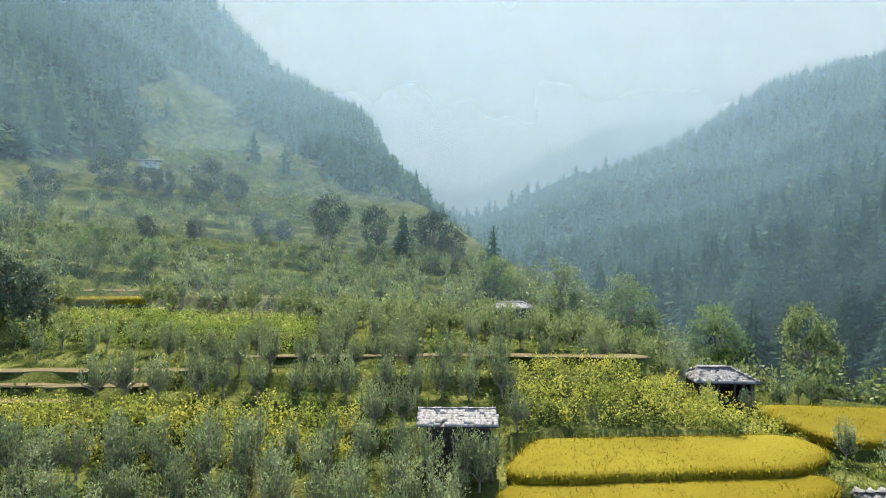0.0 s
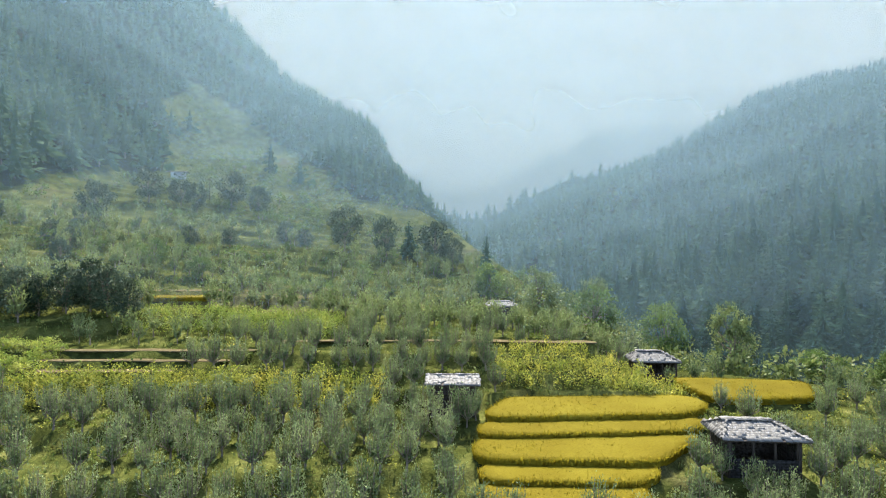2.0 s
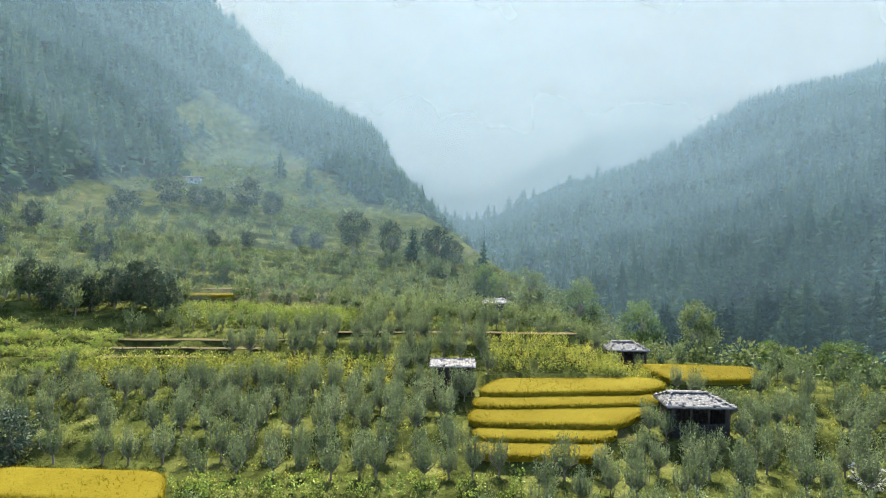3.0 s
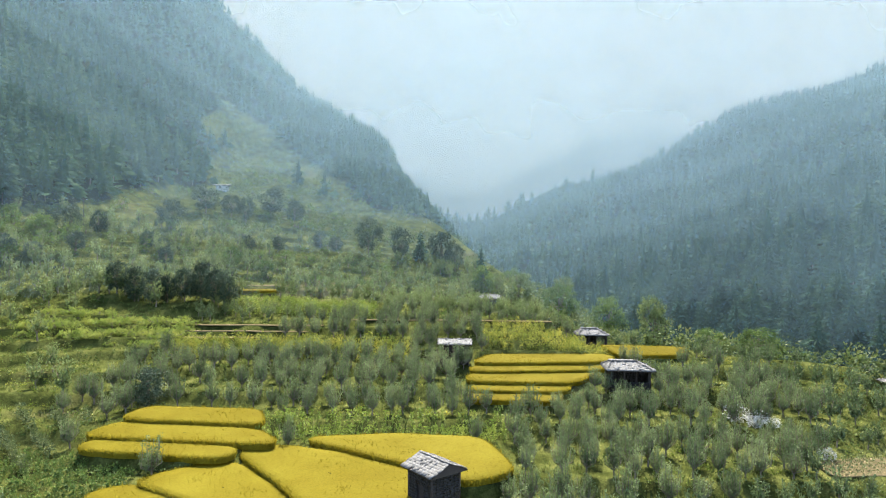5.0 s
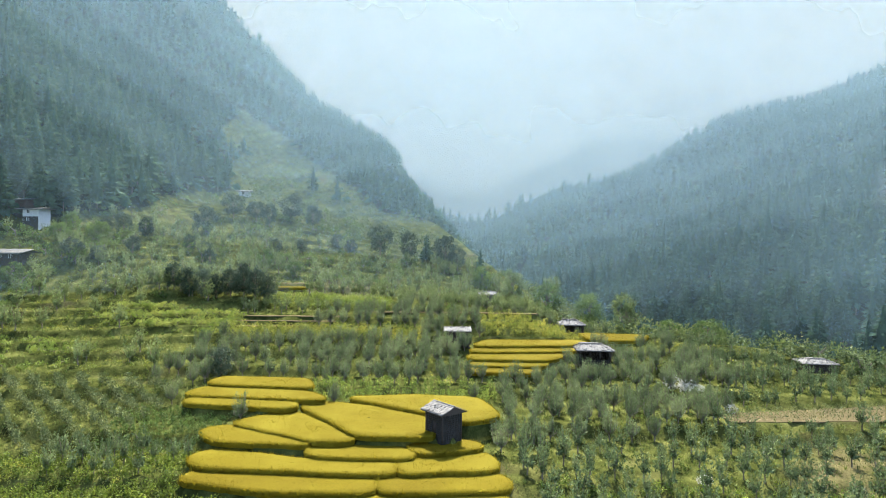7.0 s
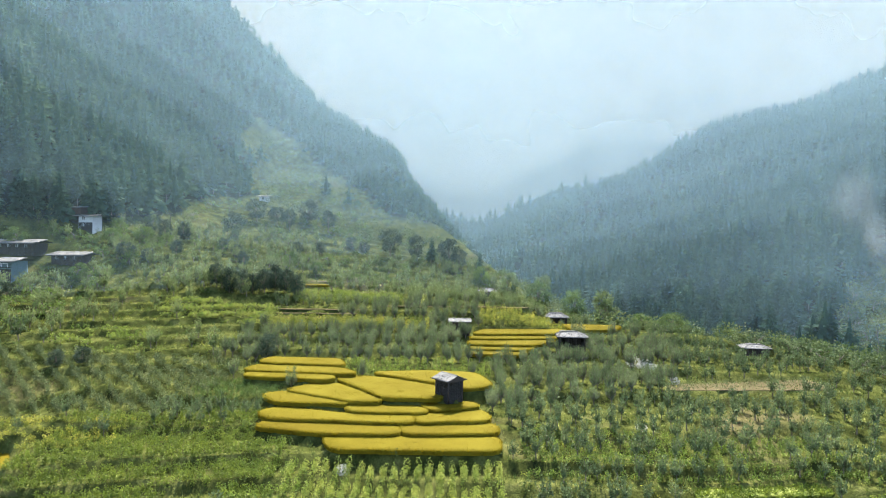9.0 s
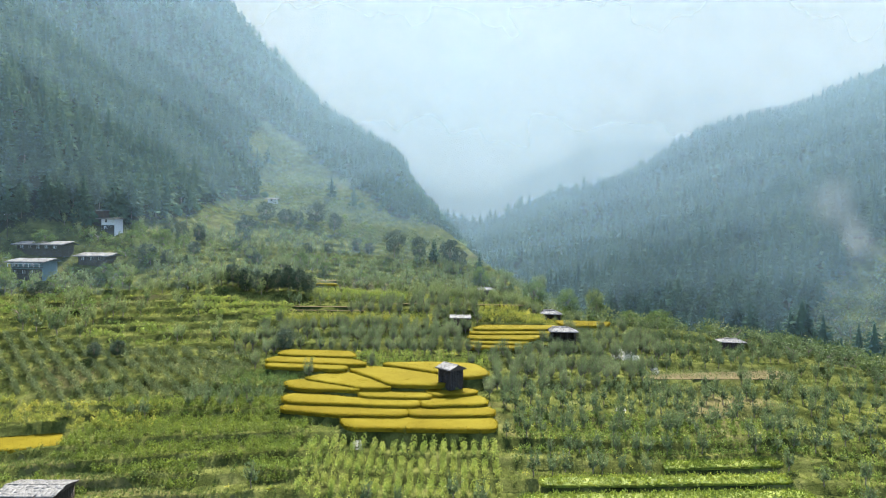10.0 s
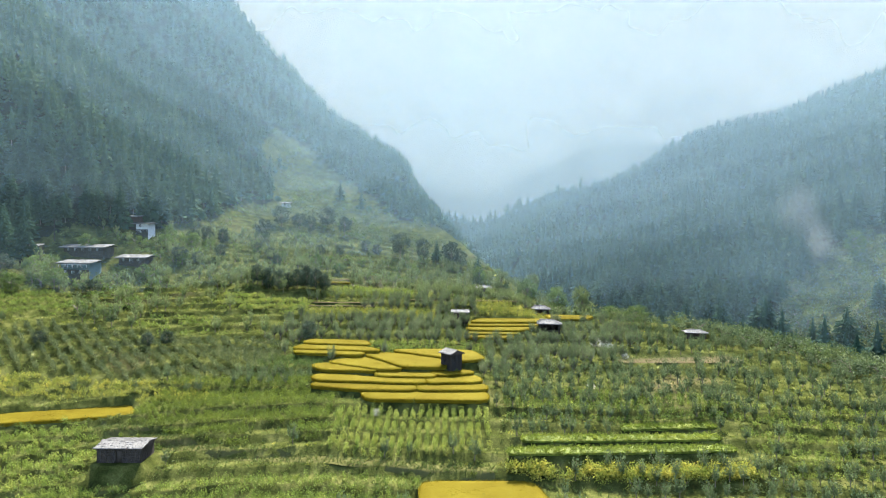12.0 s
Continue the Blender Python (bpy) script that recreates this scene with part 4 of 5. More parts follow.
x, y = g.uniform(-150, -85, 330), g.uniform(24, 92, 330)
ok = free(x, y, 0.5) & (x > np.interp(y, [24, 94], [-150, -106]))
scattered("shrubs", SHRUBS, x[ok], y[ok], ground_at(x[ok], y[ok]) - 0.2, g.uniform(0.5, 1.6, ok.sum()), (M_BROAD, M_BARK), "green shrubs crowding round the hamlet", "shrubs", g)
x, y = g.uniform(90, 190, 420), g.uniform(10, 95, 420)
ok = ((x - 136) / 41) ** 2 + ((y - 54) / 39) ** 2 < 1
scattered("shrubs", SHRUBS, x[ok], y[ok], ground_at(x[ok], y[ok]) - 0.2, g.uniform(0.6, 1.9, ok.sum()), (M_OAK, M_BARK), "dark shrubs on the open slope across the stream", "shrubs", g)
for mat, seed, lo, name, label in ((M_BEANY, 31, 0.18, "yellow_undergrowth", "yellowing low plants between the trees"), (M_LUSH, 32, 0.12, "green_undergrowth", "fresh green low plants between the trees")):
    x, y = g.uniform(-120, 85, 5200), g.uniform(-47, 60, 5200)
    ok = (vnoise(x, y, 17, seed) > lo) & (spur_weight(x, y) > 0.5) & free(x, y, 0.3)
    scattered(name, WEEDS, x[ok], y[ok], ground_at(x[ok], y[ok]) - 0.05, g.uniform(0.5, 1.1, ok.sum()), (mat, M_BARK), label, "undergrowth", g)

# ---- single trees ----
oak_meshes = [(quads_mesh("oak_trunk", *w, M_BARK, True), quads_mesh("oak_crown", *c, M_OAK)) for w, c in OAKS]
dark_meshes = [(oak_meshes[k][0], quads_mesh("evergreen_crown", *OAKS[k][1], M_EVERGREEN)) for k in range(3)]
oval_meshes = [(quads_mesh("evergreen_trunk", *w, M_BARK, True), quads_mesh("evergreen_crown", *c, M_EVERGREEN)) for w, c in [clumped_crown(65 + i, 8, 2.7, 74, 30, 0.3, 0.02, 0.36) for i in range(3)]]
pale_meshes = [(quads_mesh("birch_trunk", *w, M_BARK, True), quads_mesh("birch_crown", *c, M_WILLOW)) for w, c in [clumped_crown(55 + i, 8, 2.5, 50, 40, 0.26, 0.06, 0.26) for i in range(2)]]
broad_meshes = [(quads_mesh("broad_trunk", *w, M_BARK, True), quads_mesh("broad_crown", *c, M_BROAD)) for w, c in BROADS]

OAK_LABEL = "dark grey-green oak with a lumpy rounded crown"
for k, (x, y, h, w) in enumerate(((-76, 113, 7.5, 7), (-76, 136, 8.5, 7.5), (-69, 139, 7, 6), (-63, 134.5, 8, 4.6), (-60, 150, 9.5, 8.6), (-50, 142, 8, 5), (-23.5, 119, 9.8, 7.2), (-14, 118, 9, 5.6),
                                  (-3, 116, 9.4, 6.6), (0.8, 114, 6.8, 4.8))):
    lone_tree("oak_tree", OAK_LABEL, dark_meshes, x, y, h * 1.1, w * 1.1, k, (8, 6.8))
for k, (x, y, h, w) in enumerate(((-43.5, 59.5, 6.8, 4.6), (-46.5, 61, 7.2, 4.6), (-40.6, 59, 6.0, 4), (-49, 60, 6.4, 4.2), (-54, 58, 6.6, 4.4), (-57.5, 58.5, 6.8, 4.4), (-61, 59, 6.2, 4.2), (-51.6, 58.6, 5.4, 3.6), (-36.4, 21.3, 5.2, 4.2),
                                  (-66, 12, 3.4, 3.0), (-69.5, 10, 3.2, 2.8), (-91, 6, 3.4, 3.2), (-60, 76, 4.2, 3.4), (-66, 88, 4.6, 4), (-72, 92, 4.6, 4), (-79, 76, 4.4, 4.2), (-84, 70, 4.0, 3.8), (-52, 104, 4.6, 4.4), (-46, 110, 4.2, 4), (-90, 92, 6.5, 5), (-86, 96, 6, 4.6), (-94, 90, 5.5, 5), (-38, 124, 5, 5), (-33, 122, 4.4, 4.4))):
    lone_tree("evergreen_tree", "dense dark evergreen tree with a rounded crown", oval_meshes, x, y, h, w, k, (8, 6.2))
for k, (x, y, h, w) in enumerate(((22.0, 76, 8.6, 7.4), (31.5, 72, 10.5, 6.6), (7.2, 89, 7.2, 5.4), (131, 81, 10, 6), (-41, 82, 3.8, 3.8), (-49, 83, 5.6, 4.6), (50, 50, 5.5, 6.5), (45, 56, 5, 6))):
    lone_tree("broadleaf_tree", "bright green broadleaf tree at the terrace edge", broad_meshes, x, y, h, w, k, (8, 6.6))
for k, (x, y, h, w) in enumerate(((6.8, 94.5, 10.8, 4.2), (-9, 119, 9.5, 4.6), (104, 42, 12, 6.5), (118, 50, 11, 6), (128, 40, 10, 6), (150, 60, 12, 7))):
    lone_tree("conifer_tree", "single dark conifer standing above the scrub", cone_meshes, x, y, h, w, k, (18, 9.6))
for k, (x, y, h, w) in enumerate(((-101, 41, 5, 5), (-112, 42, 6, 6), (-120, 46, 6.5, 6.5), (-126, 40, 6, 7), (-118, 34, 5, 6), (-95, 57, 4.5, 4.5), (-89, 68, 5, 5), (-97, 76, 5.5, 5), (-117, 66, 6, 6), (-134, 50, 7, 7), (-92, 84, 6, 5), (-130, 30, 5, 6))):
    lone_tree("village_tree", "leafy green tree beside the hamlet houses", broad_meshes if k % 3 else dark_meshes, x, y, h, w, k, (8, 6.6), "hamlet trees")
for k, (x, y, h, w) in enumerate(((37.8, 64, 12.5, 5.6), (13.8, 77, 9.4, 6), (26, 92, 9, 4.6))):
    lone_tree("birch_tree", "slender pale-leaved tree at the gorge edge", pale_meshes, x, y, h, w, k, (8, 5.0))


# ---- huts ----
def slate_meshes():
    out = []
    gg = np.random.default_rng(21)
    for i in range(5):
        w, l, t = 0.66, 0.74, 0.03
        j = gg.uniform(-0.06, 0.06, (4, 2))
        base = np.array([(-w / 2, 0), (w / 2, 0), (w / 2, l), (-w / 2, l)]) + j
        v = np.vstack([np.column_stack([base, np.zeros(4)]), np.column_stack([base * 0.96, np.full(4, t)])])
        q = np.array([(3, 2, 1, 0), (4, 5, 6, 7), (0, 1, 5, 4), (1, 2, 6, 5), (2, 3, 7, 6), (3, 0, 4, 7)])
        out.append(quads_mesh("slate", v, q, M_SLATE))
    return out


SLATES = slate_meshes()
hg = np.random.default_rng(5)


def slated_slope(roof, a, b, c, d, size=0.68):
    """Overlapping slates from the eave a-b up to the top c-d (c above b, d above a)."""
    a, b, c, d = (np.array(p, float) for p in (a, b, c, d))
    up = ((c + d) - (a + b)) / 2
    rows = max(2, int(round(np.linalg.norm(up) / (0.42 * size))))
    n = np.cross(b - a, up)
    n /= np.linalg.norm(n)
    if n[2] < 0:
        n = -n
    u = (b - a) / np.linalg.norm(b - a)
    w = up / np.linalg.norm(up)
    w = w - u * np.dot(u, w)
    w /= np.linalg.norm(w)
    for r in range(rows):
        f = r / rows
        p, q = a + (d - a) * f, b + (c - b) * f
        span = np.linalg.norm(q - p)
        count = max(1, int(round(span / (0.5 * size))))
        for i in range(count):
            if hg.uniform() < 0.02:
                continue
            at = p + u * (span * (i + 0.5 + hg.uniform(-0.15, 0.15) + 0.25 * (r % 2) - 0.12) / count) + n * (0.03 + hg.uniform(0, 0.03)) - w * 0.06
            tilt = w + n * (0.06 + hg.uniform(-0.03, 0.04)) + u * hg.uniform(-0.06, 0.06)
            tilt /= np.linalg.norm(tilt)
            nn = np.cross(u, tilt)
            nn /= np.linalg.norm(nn)
            if nn[2] < 0:
                nn = -nn
            uu = np.cross(tilt, nn)
            ob = part("slate", SLATES[int(hg.integers(0, 5))], roof)
            m = Matrix([(uu[k] * size, tilt[k] * size, nn[k] * size, at[k]) for k in range(3)] + [(0, 0, 0, 1)])
            ob.matrix_local = m


def rough_wall(name, x0, x1, h, mat, parent, at, yaw, thick=0.25, z0=-0.5, holes=()):
    """An upright wall from x0 to x1, in courses that stand a little uneven, with openings (left, right, sill, head)."""
    xs = sorted({x0, x1, *np.round(np.arange(x0, x1, 0.35), 3), *[v for o in holes for v in o[:2]]})
    zs = sorted({z0, h, *np.round(np.arange(z0, h, 0.22), 3), *[v for o in holes for v in o[2:]]})
    pieces = []
    for i in range(len(xs) - 1):
        for j in range(len(zs) - 1):
            cx, cz = (xs[i] + xs[i + 1]) / 2, (zs[j] + zs[j + 1]) / 2
            if any(o[0] < cx < o[1] and o[2] < cz < o[3] for o in holes):
                continue
            k = hg.uniform(-0.025, 0.025)
            pieces.append(box(xs[i] + 0.008, xs[i + 1] - 0.008, -thick / 2 + k, thick / 2, zs[j] + 0.008, zs[j + 1] - 0.008))
    core = []
    for v, q in pieces:
        core.append((v, q))
    ob = part(name, quads_mesh(name, *joined(core), mat), parent)
    ob.matrix_local = pose(*at, 0, 0, yaw)
    return ob


def beam(name, a, b, r, mat, parent):
    a, b = Vector(a), Vector(b)
    L = (b - a).length
    ob = part(name, quads_mesh(name, *box(-r, r, -r, r, 0, L), mat), parent)
    ob.matrix_local = Matrix.Translation(a) @ (b - a).to_track_quat("Z", "Y").to_matrix().to_4x4()
    return ob


def hut(label, x, y, z, w, d, h, rise, ridge, yaw, eave=0.6, wall=None, open_front=False, cap=True, shift=0.0, gable=False):
    """A slate-roofed hut: w by d outside, h to the eaves; the ridge is ridge long and stands rise above the eaves."""
    ob = new("farm_hut")
    tagged(ob, label, "hut", "farm huts")
    mat = wall or M_WOOD
    hw, hd = w / 2, d / 2
    door = (-0.45, 0.45, 0.0, min(1.8, h - 0.3))
    if open_front:
        rough_wall("front_wall", -hw, hw, h * 0.45, M_STONE, ob, (0, -hd, 0), 0)
        for px in np.linspace(-hw + 0.15, hw - 0.15, 4):
            beam("post", (px, -hd, h * 0.45), (px, -hd, h), 0.08, M_WOOD, ob)
    else:
        rough_wall("front_wall", -hw, hw, h, mat, ob, (0, -hd, 0), 0, holes=(door,))
        part("door", quads_mesh("door", *box(door[0], door[1], -hd + 0.04, -hd + 0.09, 0, door[3]), M_WOOD), ob)
    rough_wall("back_wall", -hw, hw, h, mat, ob, (0, hd, 0), 180)
    rough_wall("side_wall", -hd, hd, h, mat, ob, (-hw, 0, 0), -90)
    rough_wall("side_wall", -hd, hd, h, mat, ob, (hw, 0, 0), 90, holes=() if gable else ((-0.3, 0.3, h - 1.0, h - 0.45),))
    for sx in (-1, 1):
        for sy in (-1, 1):
            beam("corner_post", (sx * (hw + 0.02), sy * (hd + 0.02), -0.4), (sx * (hw + 0.02), sy * (hd + 0.02), h), 0.1, M_WOOD, ob)
    for sy in (-1, 1):
        beam("wall_plate", (-hw - eave * 0.8, sy * hd, h - 0.06), (hw + eave * 0.8, sy * hd, h - 0.06), 0.08, M_WOOD, ob)
    ew, ed = hw + eave, hd + eave
    drop = rise * eave / ed
    e0, top = h - drop * 0.6, h + rise
    A, B, C, D = (-ew, -ed, e0), (ew, -ed, e0), (ew, ed, e0), (-ew, ed, e0)
    P, Q = (-ridge / 2 + shift, 0, top), (ridge / 2 + shift, 0, top)
    deck_v = np.array([A, B, C, D, P, Q, *[(p[0], p[1], p[2] - 0.08) for p in (A, B, C, D, P, Q)]])
    deck_q = np.array([(0, 1, 5, 4), (2, 3, 4, 5), (1, 2, 5, 5), (3, 0, 4, 4), (6, 10, 11, 7), (8, 11, 10, 9), (7, 11, 11, 8), (9, 10, 10, 6), (0, 6, 7, 1), (1, 7, 8, 2), (2, 8, 9, 3), (3, 9, 6, 0)])
    bm = bmesh.new()
    vs = [bm.verts.new(p) for p in deck_v]
    for f in deck_q:
        ids = list(dict.fromkeys(int(i) for i in f))
        bm.faces.new([vs[i] for i in ids])
    me = bpy.data.meshes.new("roof")
    bm.to_mesh(me)
    bm.free()
    me.materials.append(M_WOOD)
    roof = part("roof", me, ob, "grey split-slate roof")
    slated_slope(roof, A, B, Q, P)
    slated_slope(roof, C, D, P, Q)
    if not gable:
        slated_slope(roof, B, C, Q, Q)
        slated_slope(roof, D, A, P, P)
    if cap:
        for i in range(int(ridge / 0.5) + 1):
            s = part("slate", SLATES[i % 5], roof)
            s.matrix_local = pose(P[0] + i * 0.5, -0.32, top + 0.07, 4 + hg.uniform(-3, 3), hg.uniform(-4, 4), hg.uniform(-8, 8))
    ob.matrix_world = pose(x, y, z, 0, 0, yaw)
    return ob


hut("weathered hut with a pale slate gable roof among apple trees", 0.2, 38.8, 7.4, 4.0, 2.9, 3.0, 0.5, 4.8, -1, eave=0.45, cap=False, gable=True)
hut("dark timber hut with a bright slate roof at the terrace edge", 23.8, 54.4, 7.2, 4.4, 3.2, 2.6, 0.85, 2.4, -3, eave=0.5, shift=-0.4, open_front=True)
hut("small low hut with a slate roof beside trees", 8.2, 82.5, 11.9, 4.6, 3.0, 1.7, 0.6, 3.0, 4)
hut("open-fronted dark hut with a wide slate roof", 22.2, 27.4, 6.3, 4.8, 3.3, 2.9, 0.75, 3.0, -4, shift=-0.6, open_front=True)
hut("tall dark stone granary hut with a slate roof among rice paddies", -1.7, -3.4, 4.3, 2.8, 2.6, 2.9, 0.6, 3.7, -50, eave=0.5, wall=M_STONE, cap=False, gable=True)
hut("low dark hut with a shallow slate roof beside the path", -50.6, -33.0, -4.0, 6.2, 4.2, 2.2, 0.4, 7.0, 2, eave=0.45, wall=M_WOOD, cap=False, gable=True)
hut("small hut with a slate roof at the orchard edge", 58.0, 27.5, 5.1, 4.2, 3.2, 2.3, 0.5, 2.2, -8)


# ---- the hamlet on the slope ----
def house(label, x, y, w, d, storeys, mat, yaw, rise=0.6, balcony=False):
    z = float(ground_at([x - w / 3, x, x + w / 3], [y, y - d / 2, y]).mean())
    ob = new("hill_house")
    tagged(ob, label, "house", "hill houses")
    tall = 1.95
    h = tall * storeys
    for s in range(storeys):
        zb = tall * s
        holes = tuple((px - 0.45, px + 0.45, zb + 0.8, zb + 1.7) for px in np.arange(-w / 2 + 1.4, w / 2 - 0.8, 2.4))
        rough_wall("front_wall", -w / 2, w / 2, zb + tall, mat if s == storeys - 1 else M_STONE, ob, (0, -d / 2, 0), 0, z0=zb if s else -1.5, holes=holes)
        for o in holes:
            win = part("window", quads_mesh("window", *box(o[0], o[1], -d / 2 + 0.05, -d / 2 + 0.08, o[2], o[3]), M_DARK), ob)
            for off in (o[0] + 0.04, (o[0] + o[1]) / 2, o[1] - 0.04):
                part("frame", quads_mesh("frame", *box(off - 0.04, off + 0.04, -d / 2 - 0.06, -d / 2 + 0.04, o[2], o[3]), M_WHITE), win)
    for sx in (-1, 1):
        rough_wall("side_wall", -d / 2, d / 2, h, mat, ob, (sx * w / 2, 0, 0), 90 * sx, z0=-1.5)
    rough_wall("back_wall", -w / 2, w / 2, h, mat, ob, (0, d / 2, 0), 180, z0=-1.5)
    if balcony:
        part("balcony_floor", quads_mesh("balcony_floor", *box(-w / 2 - 0.3, w / 2 + 0.3, -d / 2 - 1.2, -d / 2 - 0.14, 2.4, 2.52), M_WOOD), ob)
        for px in np.arange(-w / 2, w / 2 + 0.1, 1.5):
            beam("rail_post", (px, -d / 2 - 1.1, 2.5), (px, -d / 2 - 1.1, 3.4), 0.05, M_WHITE, ob)
        beam("handrail", (-w / 2, -d / 2 - 1.1, 3.4), (w / 2, -d / 2 - 1.1, 3.4), 0.06, M_WHITE, ob)
    e = 0.9
    A, B = (-w / 2 - e, -d / 2 - e - 0.4, h - 0.15), (w / 2 + e, -d / 2 - e - 0.4, h - 0.15)
    P, Q = (-w / 2 - e, 0.6, h + rise), (w / 2 + e, 0.6, h + rise)
    C, D = (w / 2 + e, d / 2 + e, h + 0.1), (-w / 2 - e, d / 2 + e, h + 0.1)
    v = np.array([A, B, Q, P, C, D, *[(p[0], p[1], p[2] - 0.12) for p in (A, B, Q, P, C, D)]])
    q = np.array([(0, 1, 2, 3), (3, 2, 4, 5), (6, 9, 8, 7), (9, 11, 10, 8), (0, 6, 7, 1), (5, 4, 10, 11)])
    roof = part("roof", quads_mesh("roof", v, q, M_SLATE), ob, "grey slate roof")
    slated_slope(roof, A, B, Q, P, 1.9)
    ob.matrix_world = pose(x, y, z, 0, 0, yaw)
    return ob


house("long two-storey house with teal painted upper wall", -112.5, 55, 9.0, 5, 2, M_TEAL, -6, 0.6, balcony=True)
house("long stone house with a grey slate roof", -116.5, 65.5, 13, 5, 1, M_WOOD, -4, 0.7)
house("dark timber house with a pale slate roof", -101, 64.5, 8.0, 5, 1, M_WOOD, -3, 0.6)
house("whitewashed two-storey house below the forest", -107.6, 83, 4.2, 4, 2, M_WHITE, -5, 0.2)
house("brown two-storey barn beside the white house", -112.2, 84.5, 4.6, 4, 2, M_BRICK, -5, 0.2)
house("small barn with a slate roof at the forest foot", -131, 59, 6, 4, 1, M_WOOD, 0, 0.5)
house("tiny white-roofed shed on the slope", -84, 171, 3.4, 3, 1, M_WHITE, 0, 0.3)


# ---- silvery shrubs ----
pale_shrubs = [quads_mesh("silvery_foliage", *bush_template(140 + i, 1.7, 1.0, 420, 0.2, 0.3), M_PALE) for i in range(3)]
for i, (x, y, r) in enumerate(((31.5, 17.5, 1.2), (33, 16.2, 1.0), (32.4, 15.2, 0.8), (34.2, 15.0, 0.7), (35.5, 7.6, 0.7), (-14, -22.5, 0.7), (24, -12, 0.6))):
    shrub = new("silvery_shrub", pale_shrubs[i % 3])
    tagged(shrub, "pale silvery flowering shrub among orchard trees", "shrub", "silvery shrubs")
    shrub.matrix_world = pose(x, y, float(ground_at(x, y)[0]) - 0.1, 0, 0, 50 * i) @ Matrix.Scale(r, 4)

# ---- young plants in the tilled field ----
gi, gj = (v.ravel() for v in np.meshgrid(np.arange(30), np.arange(8)))
x, y = 33.8 + gi * 0.87 + hg.uniform(-0.12, 0.12, 240), 3.7 + gj * (0.52 + 0.016 * gi) + gi * 0.085 + hg.uniform(-0.1, 0.1, 240)
scattered("seedlings", [bush_template(150, 0.55, 0.2, 12, 0.17, 0.4)], x, y, np.full(240, 4.26), hg.uniform(0.7, 1.3, 240), (M_VINE, M_BARK), "small green plants in bare tilled soil", "seedlings", hg)


# ---- far slopes ----
def far_height(x, t, crest, seed):
    top = np.interp(x, *crest)
    return -10 + (top + 10) * t ** 0.9 + 10 * vnoise(x, t * 300, 60, seed) * t


def far_slope(name, x0, x1, y0, crest, depth, label, seed):
    """A far wooded mountainside: rises to crest(x) over depth metres, with an uneven tree line."""
    xs, ts = np.arange(x0, x1, 4.0), np.linspace(0, 1, 24)
    X, T = np.meshgrid(xs, ts)
    Z = far_height(X, T, crest, seed) + (T > 0.97) * 5 * np.abs(vnoise(X, T, 5, seed + 1))
    Y = y0 + depth * T
    n = len(xs)
    i = (np.arange(23)[:, None] * n + np.arange(n - 1)[None]).ravel()
    ob = new(name, quads_mesh(name, np.stack([X.ravel(), Y.ravel(), Z.ravel()], 1), np.stack([i, i + 1, i + n + 1, i + n], 1), M_FAR))
    tagged(ob, label, "mountain", kind="structure")


def far_wood(x0, x1, y0, crest, depth, pitch, seed, label, size):
    """Conifers all over a far slope that was built with the same numbers."""
    gf = np.random.default_rng(seed)
    x, t = np.meshgrid(np.arange(x0, x1, pitch), np.arange(0.05, 0.99, pitch / depth))
    x, t = (x + gf.uniform(-0.5, 0.5, x.shape) * pitch).ravel(), np.clip(t + gf.uniform(-0.5, 0.5, t.shape) * pitch / depth, 0, 0.96).ravel()
    z = far_height(x, t, crest, seed)
    scattered("far_wood", CONIFERS_SMALL, x, y0 + depth * t, z - 0.5, gf.uniform(0.7, 1.3, len(x)) * size, (M_NEEDLE, M_BARK), label, "forest", gf)


M_FAR = plain_material("far_woods", (0.03, 0.05, 0.03), (0.055, 0.075, 0.045), 0.3, gloss=0.0)
SPUR_CREST, SLOPE_CREST = ([-70, -30, 0, 25, 60, 110, 160], [70, 62, 52, 50, 62, 84, 100]), ([-260, -120, -20, 20, 60, 140, 330], [200, 140, 78, 70, 84, 118, 150])
far_slope("backdrop_spur", -70, 160, 350, SPUR_CREST, 60, "wooded spur where the valley narrows", 6)
far_wood(-70, 160, 350, SPUR_CREST, 60, 5.5, 6, "hazy conifers on the spur up the valley", 1.0)
far_slope("backdrop_slope", -260, 330, 430, SLOPE_CREST, 110, "hazy wooded slope up the valley", 2)
far_wood(-120, 200, 430, SLOPE_CREST, 110, 9.0, 2, "pale conifers far up the valley", 1.5)
far_slope("backdrop_mountain", -500, 1300, 900, ([-500, -100, 60, 120, 300, 470, 560, 720, 900, 1300], [260, 190, 140, 180, 270, 345, 350, 315, 345, 400]), 300, "pale distant mountain in the haze", 4)


